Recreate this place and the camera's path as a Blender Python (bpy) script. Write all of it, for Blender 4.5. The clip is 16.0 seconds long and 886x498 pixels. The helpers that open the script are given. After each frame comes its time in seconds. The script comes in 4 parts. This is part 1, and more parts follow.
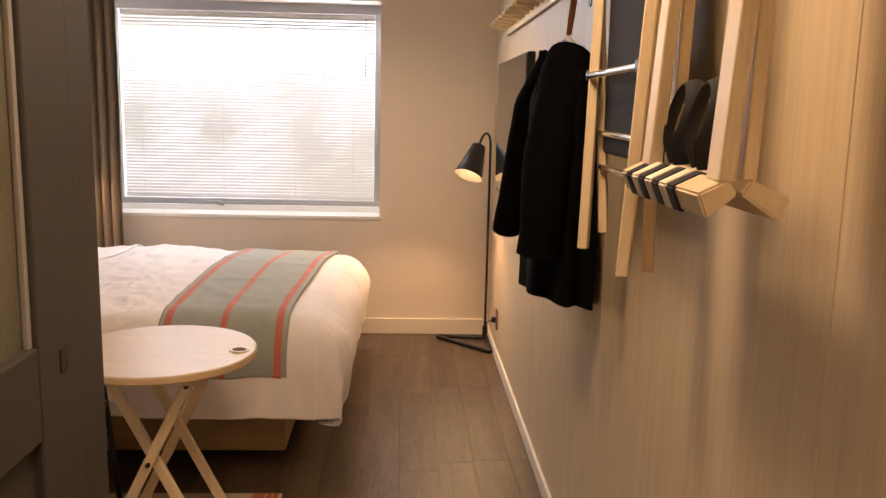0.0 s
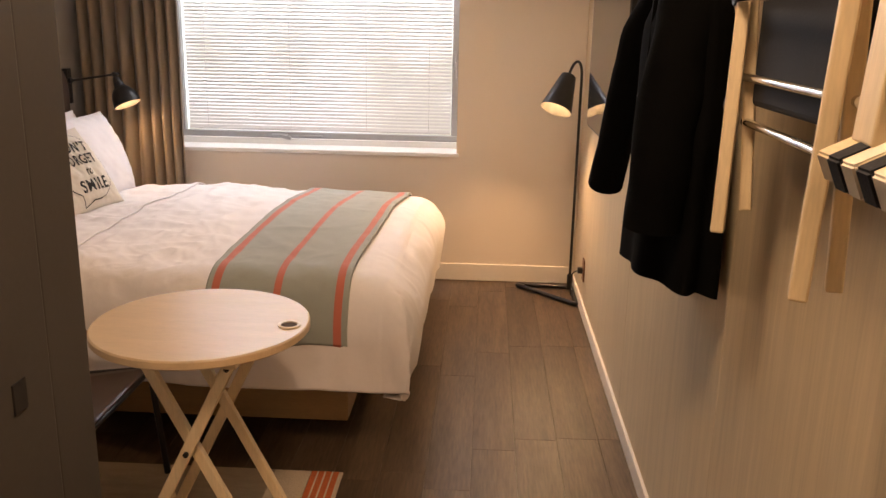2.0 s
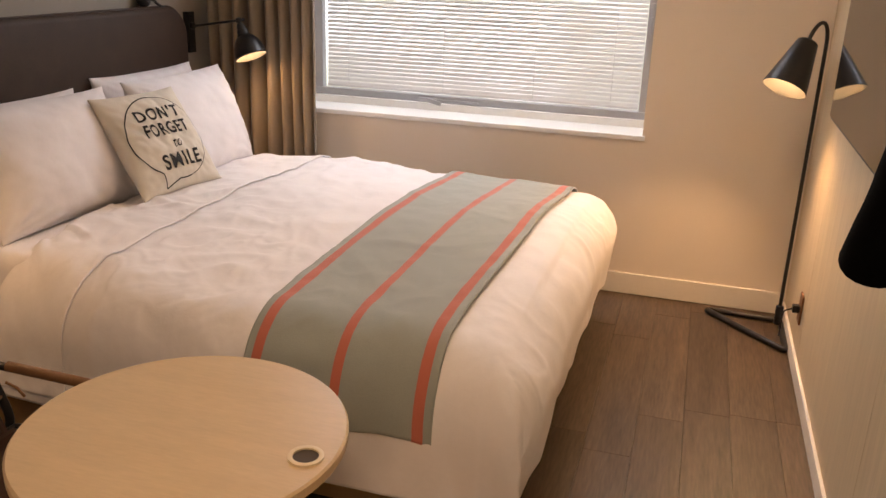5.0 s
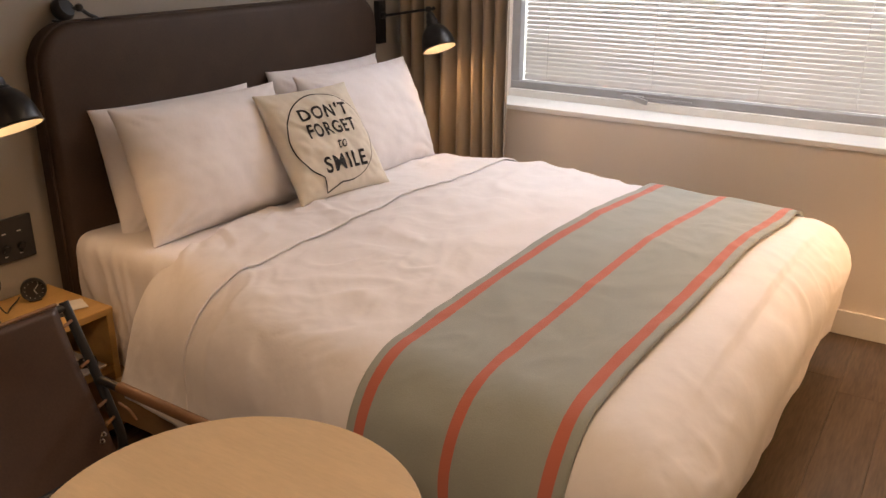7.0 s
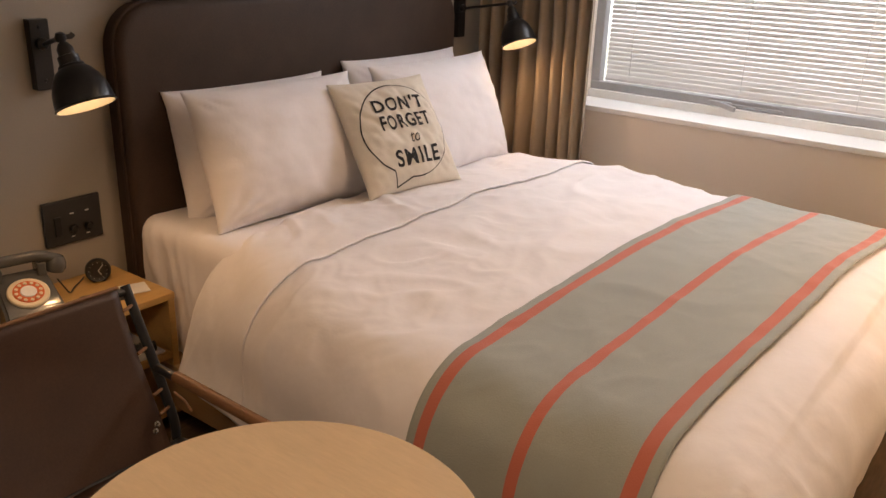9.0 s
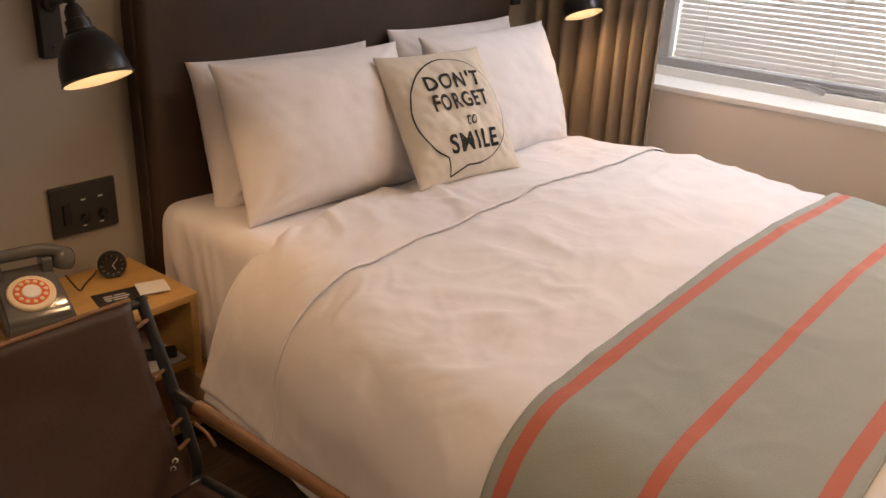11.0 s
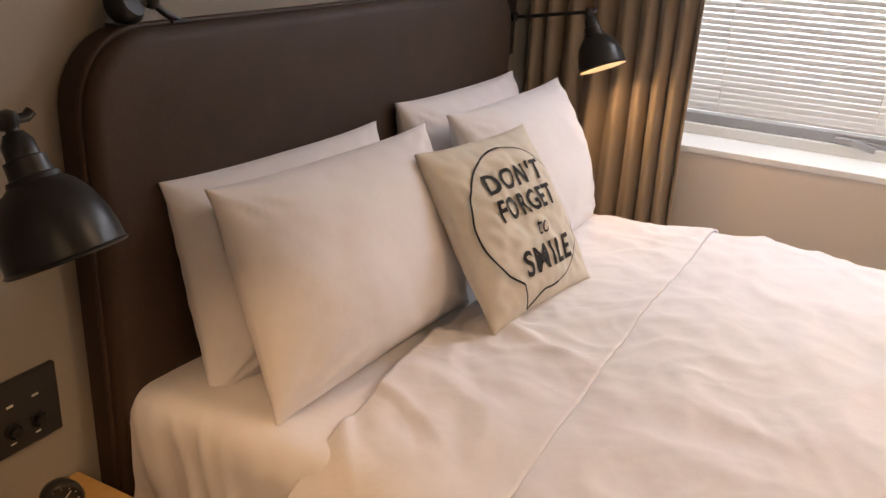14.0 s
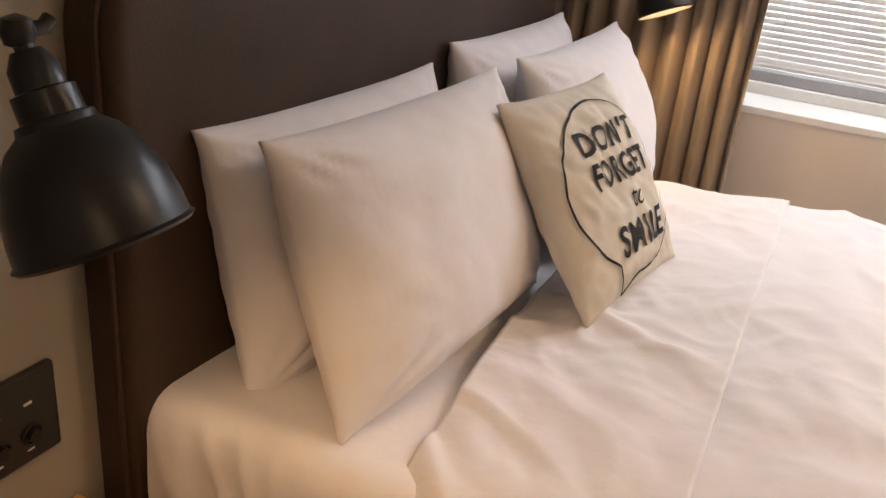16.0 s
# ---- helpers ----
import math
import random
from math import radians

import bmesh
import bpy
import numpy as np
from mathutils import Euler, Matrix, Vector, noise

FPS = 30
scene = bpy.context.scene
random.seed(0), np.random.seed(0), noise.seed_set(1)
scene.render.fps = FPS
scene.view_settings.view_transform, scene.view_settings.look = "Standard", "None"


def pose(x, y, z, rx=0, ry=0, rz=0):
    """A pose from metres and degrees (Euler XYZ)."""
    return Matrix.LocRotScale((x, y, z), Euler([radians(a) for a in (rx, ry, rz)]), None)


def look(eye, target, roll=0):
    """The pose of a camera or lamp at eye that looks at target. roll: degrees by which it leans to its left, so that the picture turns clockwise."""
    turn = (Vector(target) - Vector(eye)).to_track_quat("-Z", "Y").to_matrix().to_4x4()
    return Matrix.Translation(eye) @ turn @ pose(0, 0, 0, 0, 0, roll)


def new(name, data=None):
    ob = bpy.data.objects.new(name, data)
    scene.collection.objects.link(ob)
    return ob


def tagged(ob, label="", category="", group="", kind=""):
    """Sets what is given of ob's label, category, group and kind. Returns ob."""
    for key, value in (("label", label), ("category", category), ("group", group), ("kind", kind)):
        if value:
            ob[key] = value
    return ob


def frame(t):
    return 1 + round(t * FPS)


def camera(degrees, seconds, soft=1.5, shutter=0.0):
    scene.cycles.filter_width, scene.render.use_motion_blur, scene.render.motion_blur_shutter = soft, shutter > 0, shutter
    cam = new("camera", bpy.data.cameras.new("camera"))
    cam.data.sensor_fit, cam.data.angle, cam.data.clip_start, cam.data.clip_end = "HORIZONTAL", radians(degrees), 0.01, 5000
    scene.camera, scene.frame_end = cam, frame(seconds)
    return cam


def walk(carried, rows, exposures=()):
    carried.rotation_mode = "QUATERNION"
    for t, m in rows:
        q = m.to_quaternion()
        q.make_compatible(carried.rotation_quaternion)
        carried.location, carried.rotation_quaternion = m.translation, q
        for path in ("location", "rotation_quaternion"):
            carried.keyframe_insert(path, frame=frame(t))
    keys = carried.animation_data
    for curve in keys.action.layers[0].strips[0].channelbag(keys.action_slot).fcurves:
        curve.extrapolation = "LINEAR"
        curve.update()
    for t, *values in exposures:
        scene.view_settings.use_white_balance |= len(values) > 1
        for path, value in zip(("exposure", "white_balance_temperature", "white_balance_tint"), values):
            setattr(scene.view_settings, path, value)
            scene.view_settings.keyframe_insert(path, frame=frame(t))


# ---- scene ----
cam = camera(55.3, 16.0)
PATH = [
    (0, (0.209, -0.066, 1.426), (0.298, 1.904, 1.093), 1.3),
    (0.5, (0.19, -0.01, 1.425), (0.268, 1.953, 1.046), 2.1),
    (1, (0.171, 0.071, 1.45), (0.223, 2.021, 1.008), 1.6),
    (1.5, (0.183, 0.202, 1.446), (0.172, 2.143, 0.966), 1.2),
    (2, (0.209, 0.373, 1.451), (0.116, 2.303, 0.937), 1.1),
    (2.5, (0.209, 0.552, 1.452), (0.058, 2.479, 0.94), 1.1),
    (3, (0.198, 0.745, 1.461), (0.003, 2.668, 0.947), 1.6),
    (5.5, (0.257, 1.482, 1.468), (-0.384, 3.248, 0.783), 1.5),
    (6, (0.255, 1.617, 1.452), (-0.508, 3.331, 0.76), 1.0),
    (6.5, (0.244, 1.719, 1.454), (-0.645, 3.37, 0.758), 0.6),
    (7, (0.263, 1.781, 1.465), (-0.74, 3.362, 0.764), 0.2),
    (7.5, (0.269, 1.815, 1.458), (-0.816, 3.344, 0.763), 0.3),
    (8, (0.243, 1.826, 1.45), (-0.869, 3.338, 0.76), 1.1),
    (10.5, (0.017, 1.976, 1.406), (-1.112, 3.44, 0.645), 2.6),
    (11, (-0.094, 2.048, 1.398), (-1.236, 3.493, 0.619), 2.8),
    (11.5, (-0.225, 2.1, 1.402), (-1.374, 3.543, 0.629), 2.3),
    (12, (-0.39, 2.16, 1.419), (-1.538, 3.619, 0.674), 2.3),
    (12.5, (-0.516, 2.229, 1.421), (-1.656, 3.709, 0.706), 2.1),
    (13, (-0.628, 2.283, 1.426), (-1.718, 3.803, 0.72), 1.8),
    (13.5, (-0.798, 2.312, 1.427), (-1.758, 3.911, 0.703), 2.7),
    (14, (-0.919, 2.339, 1.412), (-1.777, 3.99, 0.677), 3.1),
    (14.5, (-0.994, 2.369, 1.391), (-1.79, 4.055, 0.667), 3.8),
    (15, (-1.05, 2.41, 1.374), (-1.824, 4.109, 0.657), 4.5),
    (15.5, (-1.12, 2.449, 1.336), (-1.898, 4.153, 0.635), 4.3),
    (16, (-1.251, 2.506, 1.31), (-1.986, 4.172, 0.482), 6.0),
]
walk(cam, [(t, look(eye, target, roll)) for t, eye, target, roll in PATH],
     exposures=((0, 0.28, 6700, 21), (3, 0.25, 6700, 21), (7, 0.06, 6650, 20), (11, 0.12, 6650, 20), (13.5, 0.16, 6600, 19.5), (16, 0.26, 6450, 17)))
# lamps: daylight strength, watts of each sconce, floor lamp, lintel fill; then the added ceiling lights
DAY, SCONCE, FLOORLAMP, LINTEL_FILL = 3.9, 4.0, 34.0, 24.0
FILL_DOWNLIGHTS = ((0.15, -0.7, 120.0), (0.15, 1.3, 98.0), (-0.05, 3.9, 60.0))

# world: dim evening-white sky beyond the glass; daylight enters by the window, plus an added lintel lamp
world = bpy.data.worlds.new("world")
scene.world = world
world.use_nodes = True
wn = world.node_tree.nodes
sky = wn.new("ShaderNodeTexSky")
sky.sky_type, sky.sun_disc, sky.sun_elevation, sky.sun_rotation = "NISHITA", False, radians(40), radians(200)
world.node_tree.links.new(sky.outputs[0], wn["Background"].inputs[0])
wn["Background"].inputs[1].default_value = 0.1

WARM = (1.0, 0.60, 0.27)
RX, LX, WY, H = 0.742, -2.085, 5.14, 2.42   # right wall, headboard wall, window wall, ceiling


def lamp(name, kind, m, watts, colour=WARM, **settings):
    data = bpy.data.lights.new(name, kind)
    data.energy, data.color = watts, colour
    if kind == "AREA":
        data.shape, data.size, data.size_y = "RECTANGLE", settings["size"], settings["depth"]
    else:
        data.shadow_soft_size = settings["size"]
    if kind == "SPOT":
        data.spot_size, data.spot_blend = radians(settings["cone"]), 0.6
    ob = new(name, data)
    ob.matrix_world = m
    return ob


# ---- materials ----
def mat(name, colour, rough=0.6, metal=0.0, vary=0.08, scale=6.0, grain=60.0, bump=0.1, stretch=(1, 1, 1), by_object=0.0, coat=0.0, sheen=0.0, ior=1.45, dist=0.002):
    m = bpy.data.materials.new(name)
    m.use_nodes = True
    n, l = m.node_tree.nodes, m.node_tree.links
    b = n["Principled BSDF"]
    b.inputs["Roughness"].default_value = rough
    b.inputs["Metallic"].default_value = metal
    b.inputs["IOR"].default_value = ior
    b.inputs["Coat Weight"].default_value = coat
    b.inputs["Sheen Weight"].default_value = sheen
    tc = n.new("ShaderNodeTexCoord")
    mp = n.new("ShaderNodeMapping")
    mp.inputs["Scale"].default_value = stretch
    l.new(tc.outputs["Object"], mp.inputs["Vector"])
    big, fine = n.new("ShaderNodeTexNoise"), n.new("ShaderNodeTexNoise")
    big.inputs["Scale"].default_value, big.inputs["Detail"].default_value = scale, 4
    fine.inputs["Scale"].default_value, fine.inputs["Detail"].default_value = grain, 6
    for t in (big, fine):
        l.new(mp.outputs[0], t.inputs["Vector"])
    add = n.new("ShaderNodeMath")
    add.operation = "ADD"
    l.new(big.outputs[0], add.inputs[0])
    l.new(fine.outputs[0], add.inputs[1])
    ramp = n.new("ShaderNodeMapRange")
    ramp.inputs["From Min"].default_value, ramp.inputs["From Max"].default_value = 0.6, 1.4
    ramp.inputs["To Min"].default_value, ramp.inputs["To Max"].default_value = 1 - vary, 1 + vary
    l.new(add.outputs[0], ramp.inputs["Value"])
    hsv = n.new("ShaderNodeHueSaturation")
    hsv.inputs["Color"].default_value = (*colour, 1)
    value = ramp.outputs[0]
    if by_object:
        oi = n.new("ShaderNodeObjectInfo")
        r2 = n.new("ShaderNodeMapRange")
        r2.inputs["To Min"].default_value, r2.inputs["To Max"].default_value = 1 - by_object, 1 + by_object
        l.new(oi.outputs["Random"], r2.inputs["Value"])
        mul = n.new("ShaderNodeMath")
        mul.operation = "MULTIPLY"
        l.new(value, mul.inputs[0])
        l.new(r2.outputs[0], mul.inputs[1])
        value = mul.outputs[0]
        off = n.new("ShaderNodeVectorMath")
        off.operation = "ADD"
        wide = n.new("ShaderNodeMath")
        wide.operation = "MULTIPLY"
        wide.inputs[1].default_value = 37.0
        l.new(oi.outputs["Random"], wide.inputs[0])
        l.new(tc.outputs["Object"], off.inputs[0])
        l.new(wide.outputs[0], off.inputs[1])
        l.new(off.outputs[0], mp.inputs["Vector"])
    l.new(value, hsv.inputs["Value"])
    l.new(hsv.outputs[0], b.inputs["Base Color"])
    if bump:
        bp = n.new("ShaderNodeBump")
        bp.inputs["Strength"].default_value, bp.inputs["Distance"].default_value = bump, dist
        l.new(fine.outputs[0], bp.inputs["Height"])
        l.new(bp.outputs[0], b.inputs["Normal"])
    return m


def glow(name, colour, strength):
    m = bpy.data.materials.new(name)
    m.use_nodes = True
    b = m.node_tree.nodes["Principled BSDF"]
    b.inputs["Base Color"].default_value = (*colour, 1)
    b.inputs["Emission Color"].default_value = (*colour, 1)
    b.inputs["Emission Strength"].default_value = strength
    return m


M_WALL = mat("cream_paint", (0.74, 0.67, 0.59), 0.85, vary=0.03, scale=2, grain=220, bump=0.15, dist=0.0006)
M_GREY = mat("taupe_paint", (0.33, 0.295, 0.25), 0.85, vary=0.04, scale=2, grain=200, bump=0.15, dist=0.0006)
M_CEIL = mat("ceiling_paint", (0.75, 0.73, 0.70), 0.9, vary=0.02, scale=2, grain=150)
M_LAM = mat("wood_laminate", (0.58, 0.478, 0.325), 0.5, vary=0.13, scale=5, grain=22, bump=0.06, stretch=(1, 9, 0.35), by_object=0.03, dist=0.0006)
M_PLANK = mat("floor_plank", (0.074, 0.049, 0.031), 0.48, vary=0.55, scale=4, grain=26, bump=0.12, stretch=(5, 0.5, 1), by_object=0.24, dist=0.001)
M_GAP = mat("floor_gap", (0.07, 0.05, 0.034), 0.8)
M_TRIM = mat("white_trim", (0.76, 0.72, 0.66), 0.5, vary=0.03, bump=0.03)
M_SILL = mat("white_sill", (0.82, 0.82, 0.80), 0.4, vary=0.03, bump=0.02)
M_ALU = mat("grey_aluminium", (0.42, 0.43, 0.45), 0.42, 0.5, vary=0.05, bump=0.02)
M_SLAT = mat("blind_slat", (0.80, 0.80, 0.80), 0.45, vary=0.02, bump=0)
M_CURT = mat("linen_curtain", (0.30, 0.235, 0.165), 0.9, vary=0.12, scale=8, grain=260, bump=0.25, stretch=(3, 3, 1), sheen=0.2, dist=0.001)
M_COTTON = mat("white_cotton", (0.80, 0.775, 0.79), 0.85, vary=0.02, scale=5, grain=60, bump=0.2, sheen=0.15, dist=0.003)
M_SHEET = mat("white_sheet", (0.80, 0.775, 0.785), 0.8, vary=0.02, scale=5, grain=60, bump=0.2, sheen=0.1, dist=0.003)
M_LEATHER = mat("brown_leatherette", (0.046, 0.026, 0.016), 0.66, vary=0.26, scale=9, grain=180, bump=0.3, dist=0.0012)
M_CHAIR = mat("dark_brown_leather", (0.052, 0.027, 0.017), 0.46, vary=0.25, scale=7, grain=200, bump=0.25, dist=0.001)
M_PIPE = mat("brown_piping", (0.20, 0.10, 0.045), 0.5, vary=0.15)
M_ASH = mat("pale_ash", (0.66, 0.54, 0.35), 0.5, vary=0.13, scale=7, grain=40, bump=0.08, stretch=(6, 6, 0.6), dist=0.0006)
M_TOP = mat("ash_tabletop", (0.62, 0.47, 0.29), 0.38, vary=0.08, scale=5, grain=36, bump=0.05, stretch=(1, 6, 1), dist=0.0005)
M_OAK = mat("honey_oak", (0.50, 0.30, 0.10), 0.45, vary=0.14, scale=5, grain=38, bump=0.06, stretch=(6, 0.8, 6), dist=0.0005)
M_BED = mat("bed_base_veneer", (0.33, 0.21, 0.10), 0.5, vary=0.15, scale=5, grain=40, stretch=(0.7, 6, 6), bump=0.05)
M_BLACK = mat("black_metal", (0.016, 0.015, 0.015), 0.36, 0.2, vary=0.2, scale=20, grain=150, bump=0.06, dist=0.0005)
M_BLACKTUBE = mat("black_tube", (0.02, 0.021, 0.024), 0.3, 0.3, vary=0.1)
M_INNER = mat("shade_lining", (0.55, 0.50, 0.42), 0.45, vary=0.03)
M_DOOR = mat("charcoal_door", (0.046, 0.042, 0.040), 0.5, vary=0.1, grain=120, bump=0.08, dist=0.0006)
M_FROST = mat("frosted_glass", (0.12, 0.115, 0.085), 0.25, vary=0.15, scale=3, grain=90, bump=0.1)
M_COAT = mat("black_wool", (0.003, 0.003, 0.003), 0.95, vary=0.3, scale=12, grain=300, bump=0.4, dist=0.002, ior=1.12)
M_CHROME = mat("chrome", (0.65, 0.65, 0.66), 0.15, 1.0, vary=0.03, bump=0)
M_NAVY = mat("navy_fabric", (0.010, 0.012, 0.017), 0.8, vary=0.15, grain=250, bump=0.3)
M_WEB = mat("white_webbing", (0.70, 0.65, 0.55), 0.85, vary=0.05, grain=250, bump=0.3)
M_STRAP = mat("tan_leather", (0.20, 0.085, 0.035), 0.5, vary=0.15)
M_LINEN = mat("natural_linen", (0.66, 0.61, 0.52), 0.9, vary=0.09, scale=20, grain=420, bump=0.35, dist=0.001)
M_INK = mat("black_ink", (0.015, 0.014, 0.014), 0.8, vary=0.1)
M_PLATE = mat("black_plastic", (0.022, 0.021, 0.020), 0.4, vary=0.1, bump=0.02)
M_MARK = mat("pale_marking", (0.55, 0.53, 0.48), 0.6)
M_PHONE = mat("grey_phone_plastic", (0.085, 0.083, 0.075), 0.25, vary=0.06, bump=0.02, coat=0.4)
M_CREAM = mat("cream_plastic", (0.72, 0.60, 0.40), 0.35, vary=0.03)
M_ORANGE = mat("orange_plastic", (0.62, 0.13, 0.03), 0.35, vary=0.05)
M_PAPER = mat("white_paper", (0.74, 0.71, 0.66), 0.8, vary=0.03)
M_BOOK = mat("black_card", (0.025, 0.022, 0.02), 0.5, vary=0.1)
M_RUG = mat("beige_rug", (0.42, 0.345, 0.25), 0.95, vary=0.2, scale=9, grain=150, bump=0.8, stretch=(1, 4, 1), dist=0.004)
M_RUGO = mat("orange_rug_band", (0.50, 0.13, 0.045), 0.95, vary=0.2, scale=9, grain=150, bump=0.8, dist=0.004)
M_RUGW = mat("cream_rug_border", (0.55, 0.47, 0.36), 0.95, vary=0.12, scale=9, grain=150, bump=0.8, dist=0.004)
M_SCREEN = mat("tv_glass", (0.012, 0.012, 0.014), 0.04, vary=0.02, bump=0, ior=2.1)
M_BULB = glow("warm_bulb", (1.0, 0.72, 0.40), 14)


def glass_material():
    m = bpy.data.materials.new("window_glass")
    m.use_nodes = True
    b = m.node_tree.nodes["Principled BSDF"]
    b.inputs["Transmission Weight"].default_value, b.inputs["Roughness"].default_value = 1.0, 0.0
    return m


M_GLASS = glass_material()


def backdrop_material():
    """Daylit street with pale greenery, out of focus."""
    m = bpy.data.materials.new("daylight_outside")
    m.use_nodes = True
    n, l = m.node_tree.nodes, m.node_tree.links
    n.remove(n["Principled BSDF"])
    e = n.new("ShaderNodeEmission")
    tc, t = n.new("ShaderNodeTexCoord"), n.new("ShaderNodeTexNoise")
    t.inputs["Scale"].default_value, t.inputs["Detail"].default_value = 1.6, 5
    l.new(tc.outputs["Object"], t.inputs["Vector"])
    r = n.new("ShaderNodeValToRGB")
    r.color_ramp.elements[0].position, r.color_ramp.elements[0].color = 0.40, (0.34, 0.36, 0.29, 1)
    r.color_ramp.elements[1].position, r.color_ramp.elements[1].color = 0.64, (0.93, 0.98, 1.0, 1)
    mid = r.color_ramp.elements.new(0.52)
    mid.color = (0.66, 0.68, 0.63, 1)
    l.new(t.outputs[0], r.inputs[0])
    l.new(r.outputs[0], e.inputs[0])
    e.inputs[1].default_value = DAY
    l.new(e.outputs[0], n["Material Output"].inputs[0])
    return m


def blanket_material():
    """Grey-green weave with three coral stripes along its length."""
    m = mat("blanket_weave", (0.315, 0.345, 0.325), 0.95, vary=0.07, scale=10, grain=380, bump=0.4, sheen=0.2, dist=0.002)
    n, l = m.node_tree.nodes, m.node_tree.links
    b, hsv = n["Principled BSDF"], next(x for x in n if x.type == "HUE_SAT")
    uv, sep = n.new("ShaderNodeTexCoord"), n.new("ShaderNodeSeparateXYZ")
    l.new(uv.outputs["UV"], sep.inputs[0])
    total = None
    for centre, half in STRIPES:
        d, a, c = n.new("ShaderNodeMath"), n.new("ShaderNodeMath"), n.new("ShaderNodeMath")
        d.operation, a.operation, c.operation = "SUBTRACT", "ABSOLUTE", "LESS_THAN"
        d.inputs[1].default_value, c.inputs[1].default_value = centre, half
        l.new(sep.outputs[0], d.inputs[0])
        l.new(d.outputs[0], a.inputs[0])
        l.new(a.outputs[0], c.inputs[0])
        if total is None:
            total = c.outputs[0]
        else:
            s = n.new("ShaderNodeMath")
            l.new(total, s.inputs[0])
            l.new(c.outputs[0], s.inputs[1])
            total = s.outputs[0]
    mix = n.new("ShaderNodeMix")
    mix.data_type = "RGBA"
    mix.inputs[7].default_value = (0.50, 0.15, 0.105, 1)
    l.new(total, mix.inputs[0])
    l.new(hsv.outputs[0], mix.inputs[6])
    l.new(mix.outputs[2], b.inputs["Base Color"])
    return m


# ---- mesh helpers ----
def mesh_ob(name, bm, material, smooth=False, angle=40):
    me = bpy.data.meshes.new(name)
    flat_sided = bm.faces.layers.int.get("flat_sided") is not None and angle == 40
    bmesh.ops.recalc_face_normals(bm, faces=bm.faces)
    bm.to_mesh(me)
    bm.free()
    me.materials.append(material)
    if smooth and not flat_sided:
        me.shade_smooth()
        me.set_sharp_from_angle(angle=radians(angle))
    return new(name, me)


def part(name, bm, material, parent, label="", smooth=True, angle=40):
    ob = mesh_ob(name, bm, material, smooth, angle)
    ob.parent = parent
    if label:
        ob["label"] = label
    return ob


def thing(name, label, category, group="", kind="", m=None):
    ob = new(name)
    if m is not None:
        ob.matrix_world = m
    ob.empty_display_size = 0.05
    return tagged(ob, label, category, group, kind)


def box(x0, x1, y0, y1, z0, z1, bevel=0.0, seg=2, bm=None):
    bm = bm or bmesh.new()
    if bm.faces.layers.int.get("flat_sided") is None:
        bm.faces.layers.int.new("flat_sided")
    vs = [bm.verts.new((x, y, z)) for x in (x0, x1) for y in (y0, y1) for z in (z0, z1)]
    fs = [bm.faces.new([vs[i] for i in f]) for f in ((0, 1, 3, 2), (4, 6, 7, 5), (0, 4, 5, 1), (2, 3, 7, 6), (0, 2, 6, 4), (1, 5, 7, 3))]
    if bevel:
        es = list({e for f in fs for e in f.edges})
        bmesh.ops.bevel(bm, geom=es, offset=bevel, segments=seg, affect="EDGES", profile=0.5)
    return bm


def turned(bm, m):
    bmesh.ops.transform(bm, matrix=m, verts=bm.verts)
    return bm


def lathe(profile, seg=32, cap=True):
    """Turns (radius, height) pairs about z."""
    bm = bmesh.new()
    rings = []
    for r, z in profile:
        rings.append([bm.verts.new((r * math.cos(2 * math.pi * i / seg), r * math.sin(2 * math.pi * i / seg), z)) for i in range(seg)])
    for a, b in zip(rings, rings[1:]):
        for i in range(seg):
            bm.faces.new((a[i], a[(i + 1) % seg], b[(i + 1) % seg], b[i]))
    if cap:
        for r in (rings[0], rings[-1]):
            if (r[0].co - r[seg // 2].co).length > 1e-4:
                bm.faces.new(r)
    bmesh.ops.remove_doubles(bm, verts=bm.verts, dist=1e-6)
    return bm


def tube(points, r, seg=10, closed=False, bm=None, flat=1.0):
    bm = bm or bmesh.new()
    pts = [Vector(p) for p in points]
    rings, side = [], None
    n = len(pts)
    for i, p in enumerate(pts):
        a = pts[(i - 1) % n] if closed or i else p
        b = pts[(i + 1) % n] if closed or i < n - 1 else p
        d = (b - a).normalized()
        if side is None:
            side = d.orthogonal().normalized()
        side = (side - d * side.dot(d)).normalized()
        up = d.cross(side)
        rings.append([bm.verts.new(p + side * (r * math.cos(2 * math.pi * k / seg)) + up * (flat * r * math.sin(2 * math.pi * k / seg))) for k in range(seg)])
    for i in range(n if closed else n - 1):
        a, b = rings[i], rings[(i + 1) % n]
        for k in range(seg):
            bm.faces.new((a[k], a[(k + 1) % seg], b[(k + 1) % seg], b[k]))
    if not closed:
        bm.faces.new(rings[0])
        bm.faces.new(rings[-1])
    return bm


def rounded(points, radius=0.04, steps=5):
    """A polyline with its inner corners rounded."""
    pts = [Vector(p) for p in points]
    out = [pts[0]]
    for a, b, c in zip(pts, pts[1:], pts[2:]):
        u, v = (a - b), (c - b)
        r = min(radius, u.length * 0.45, v.length * 0.45)
        p, q = b + u.normalized() * r, b + v.normalized() * r
        for i in range(steps + 1):
            t = i / steps
            out.append(p * (1 - t) ** 2 + b * 2 * t * (1 - t) + q * t * t)
    out.append(pts[-1])
    return out


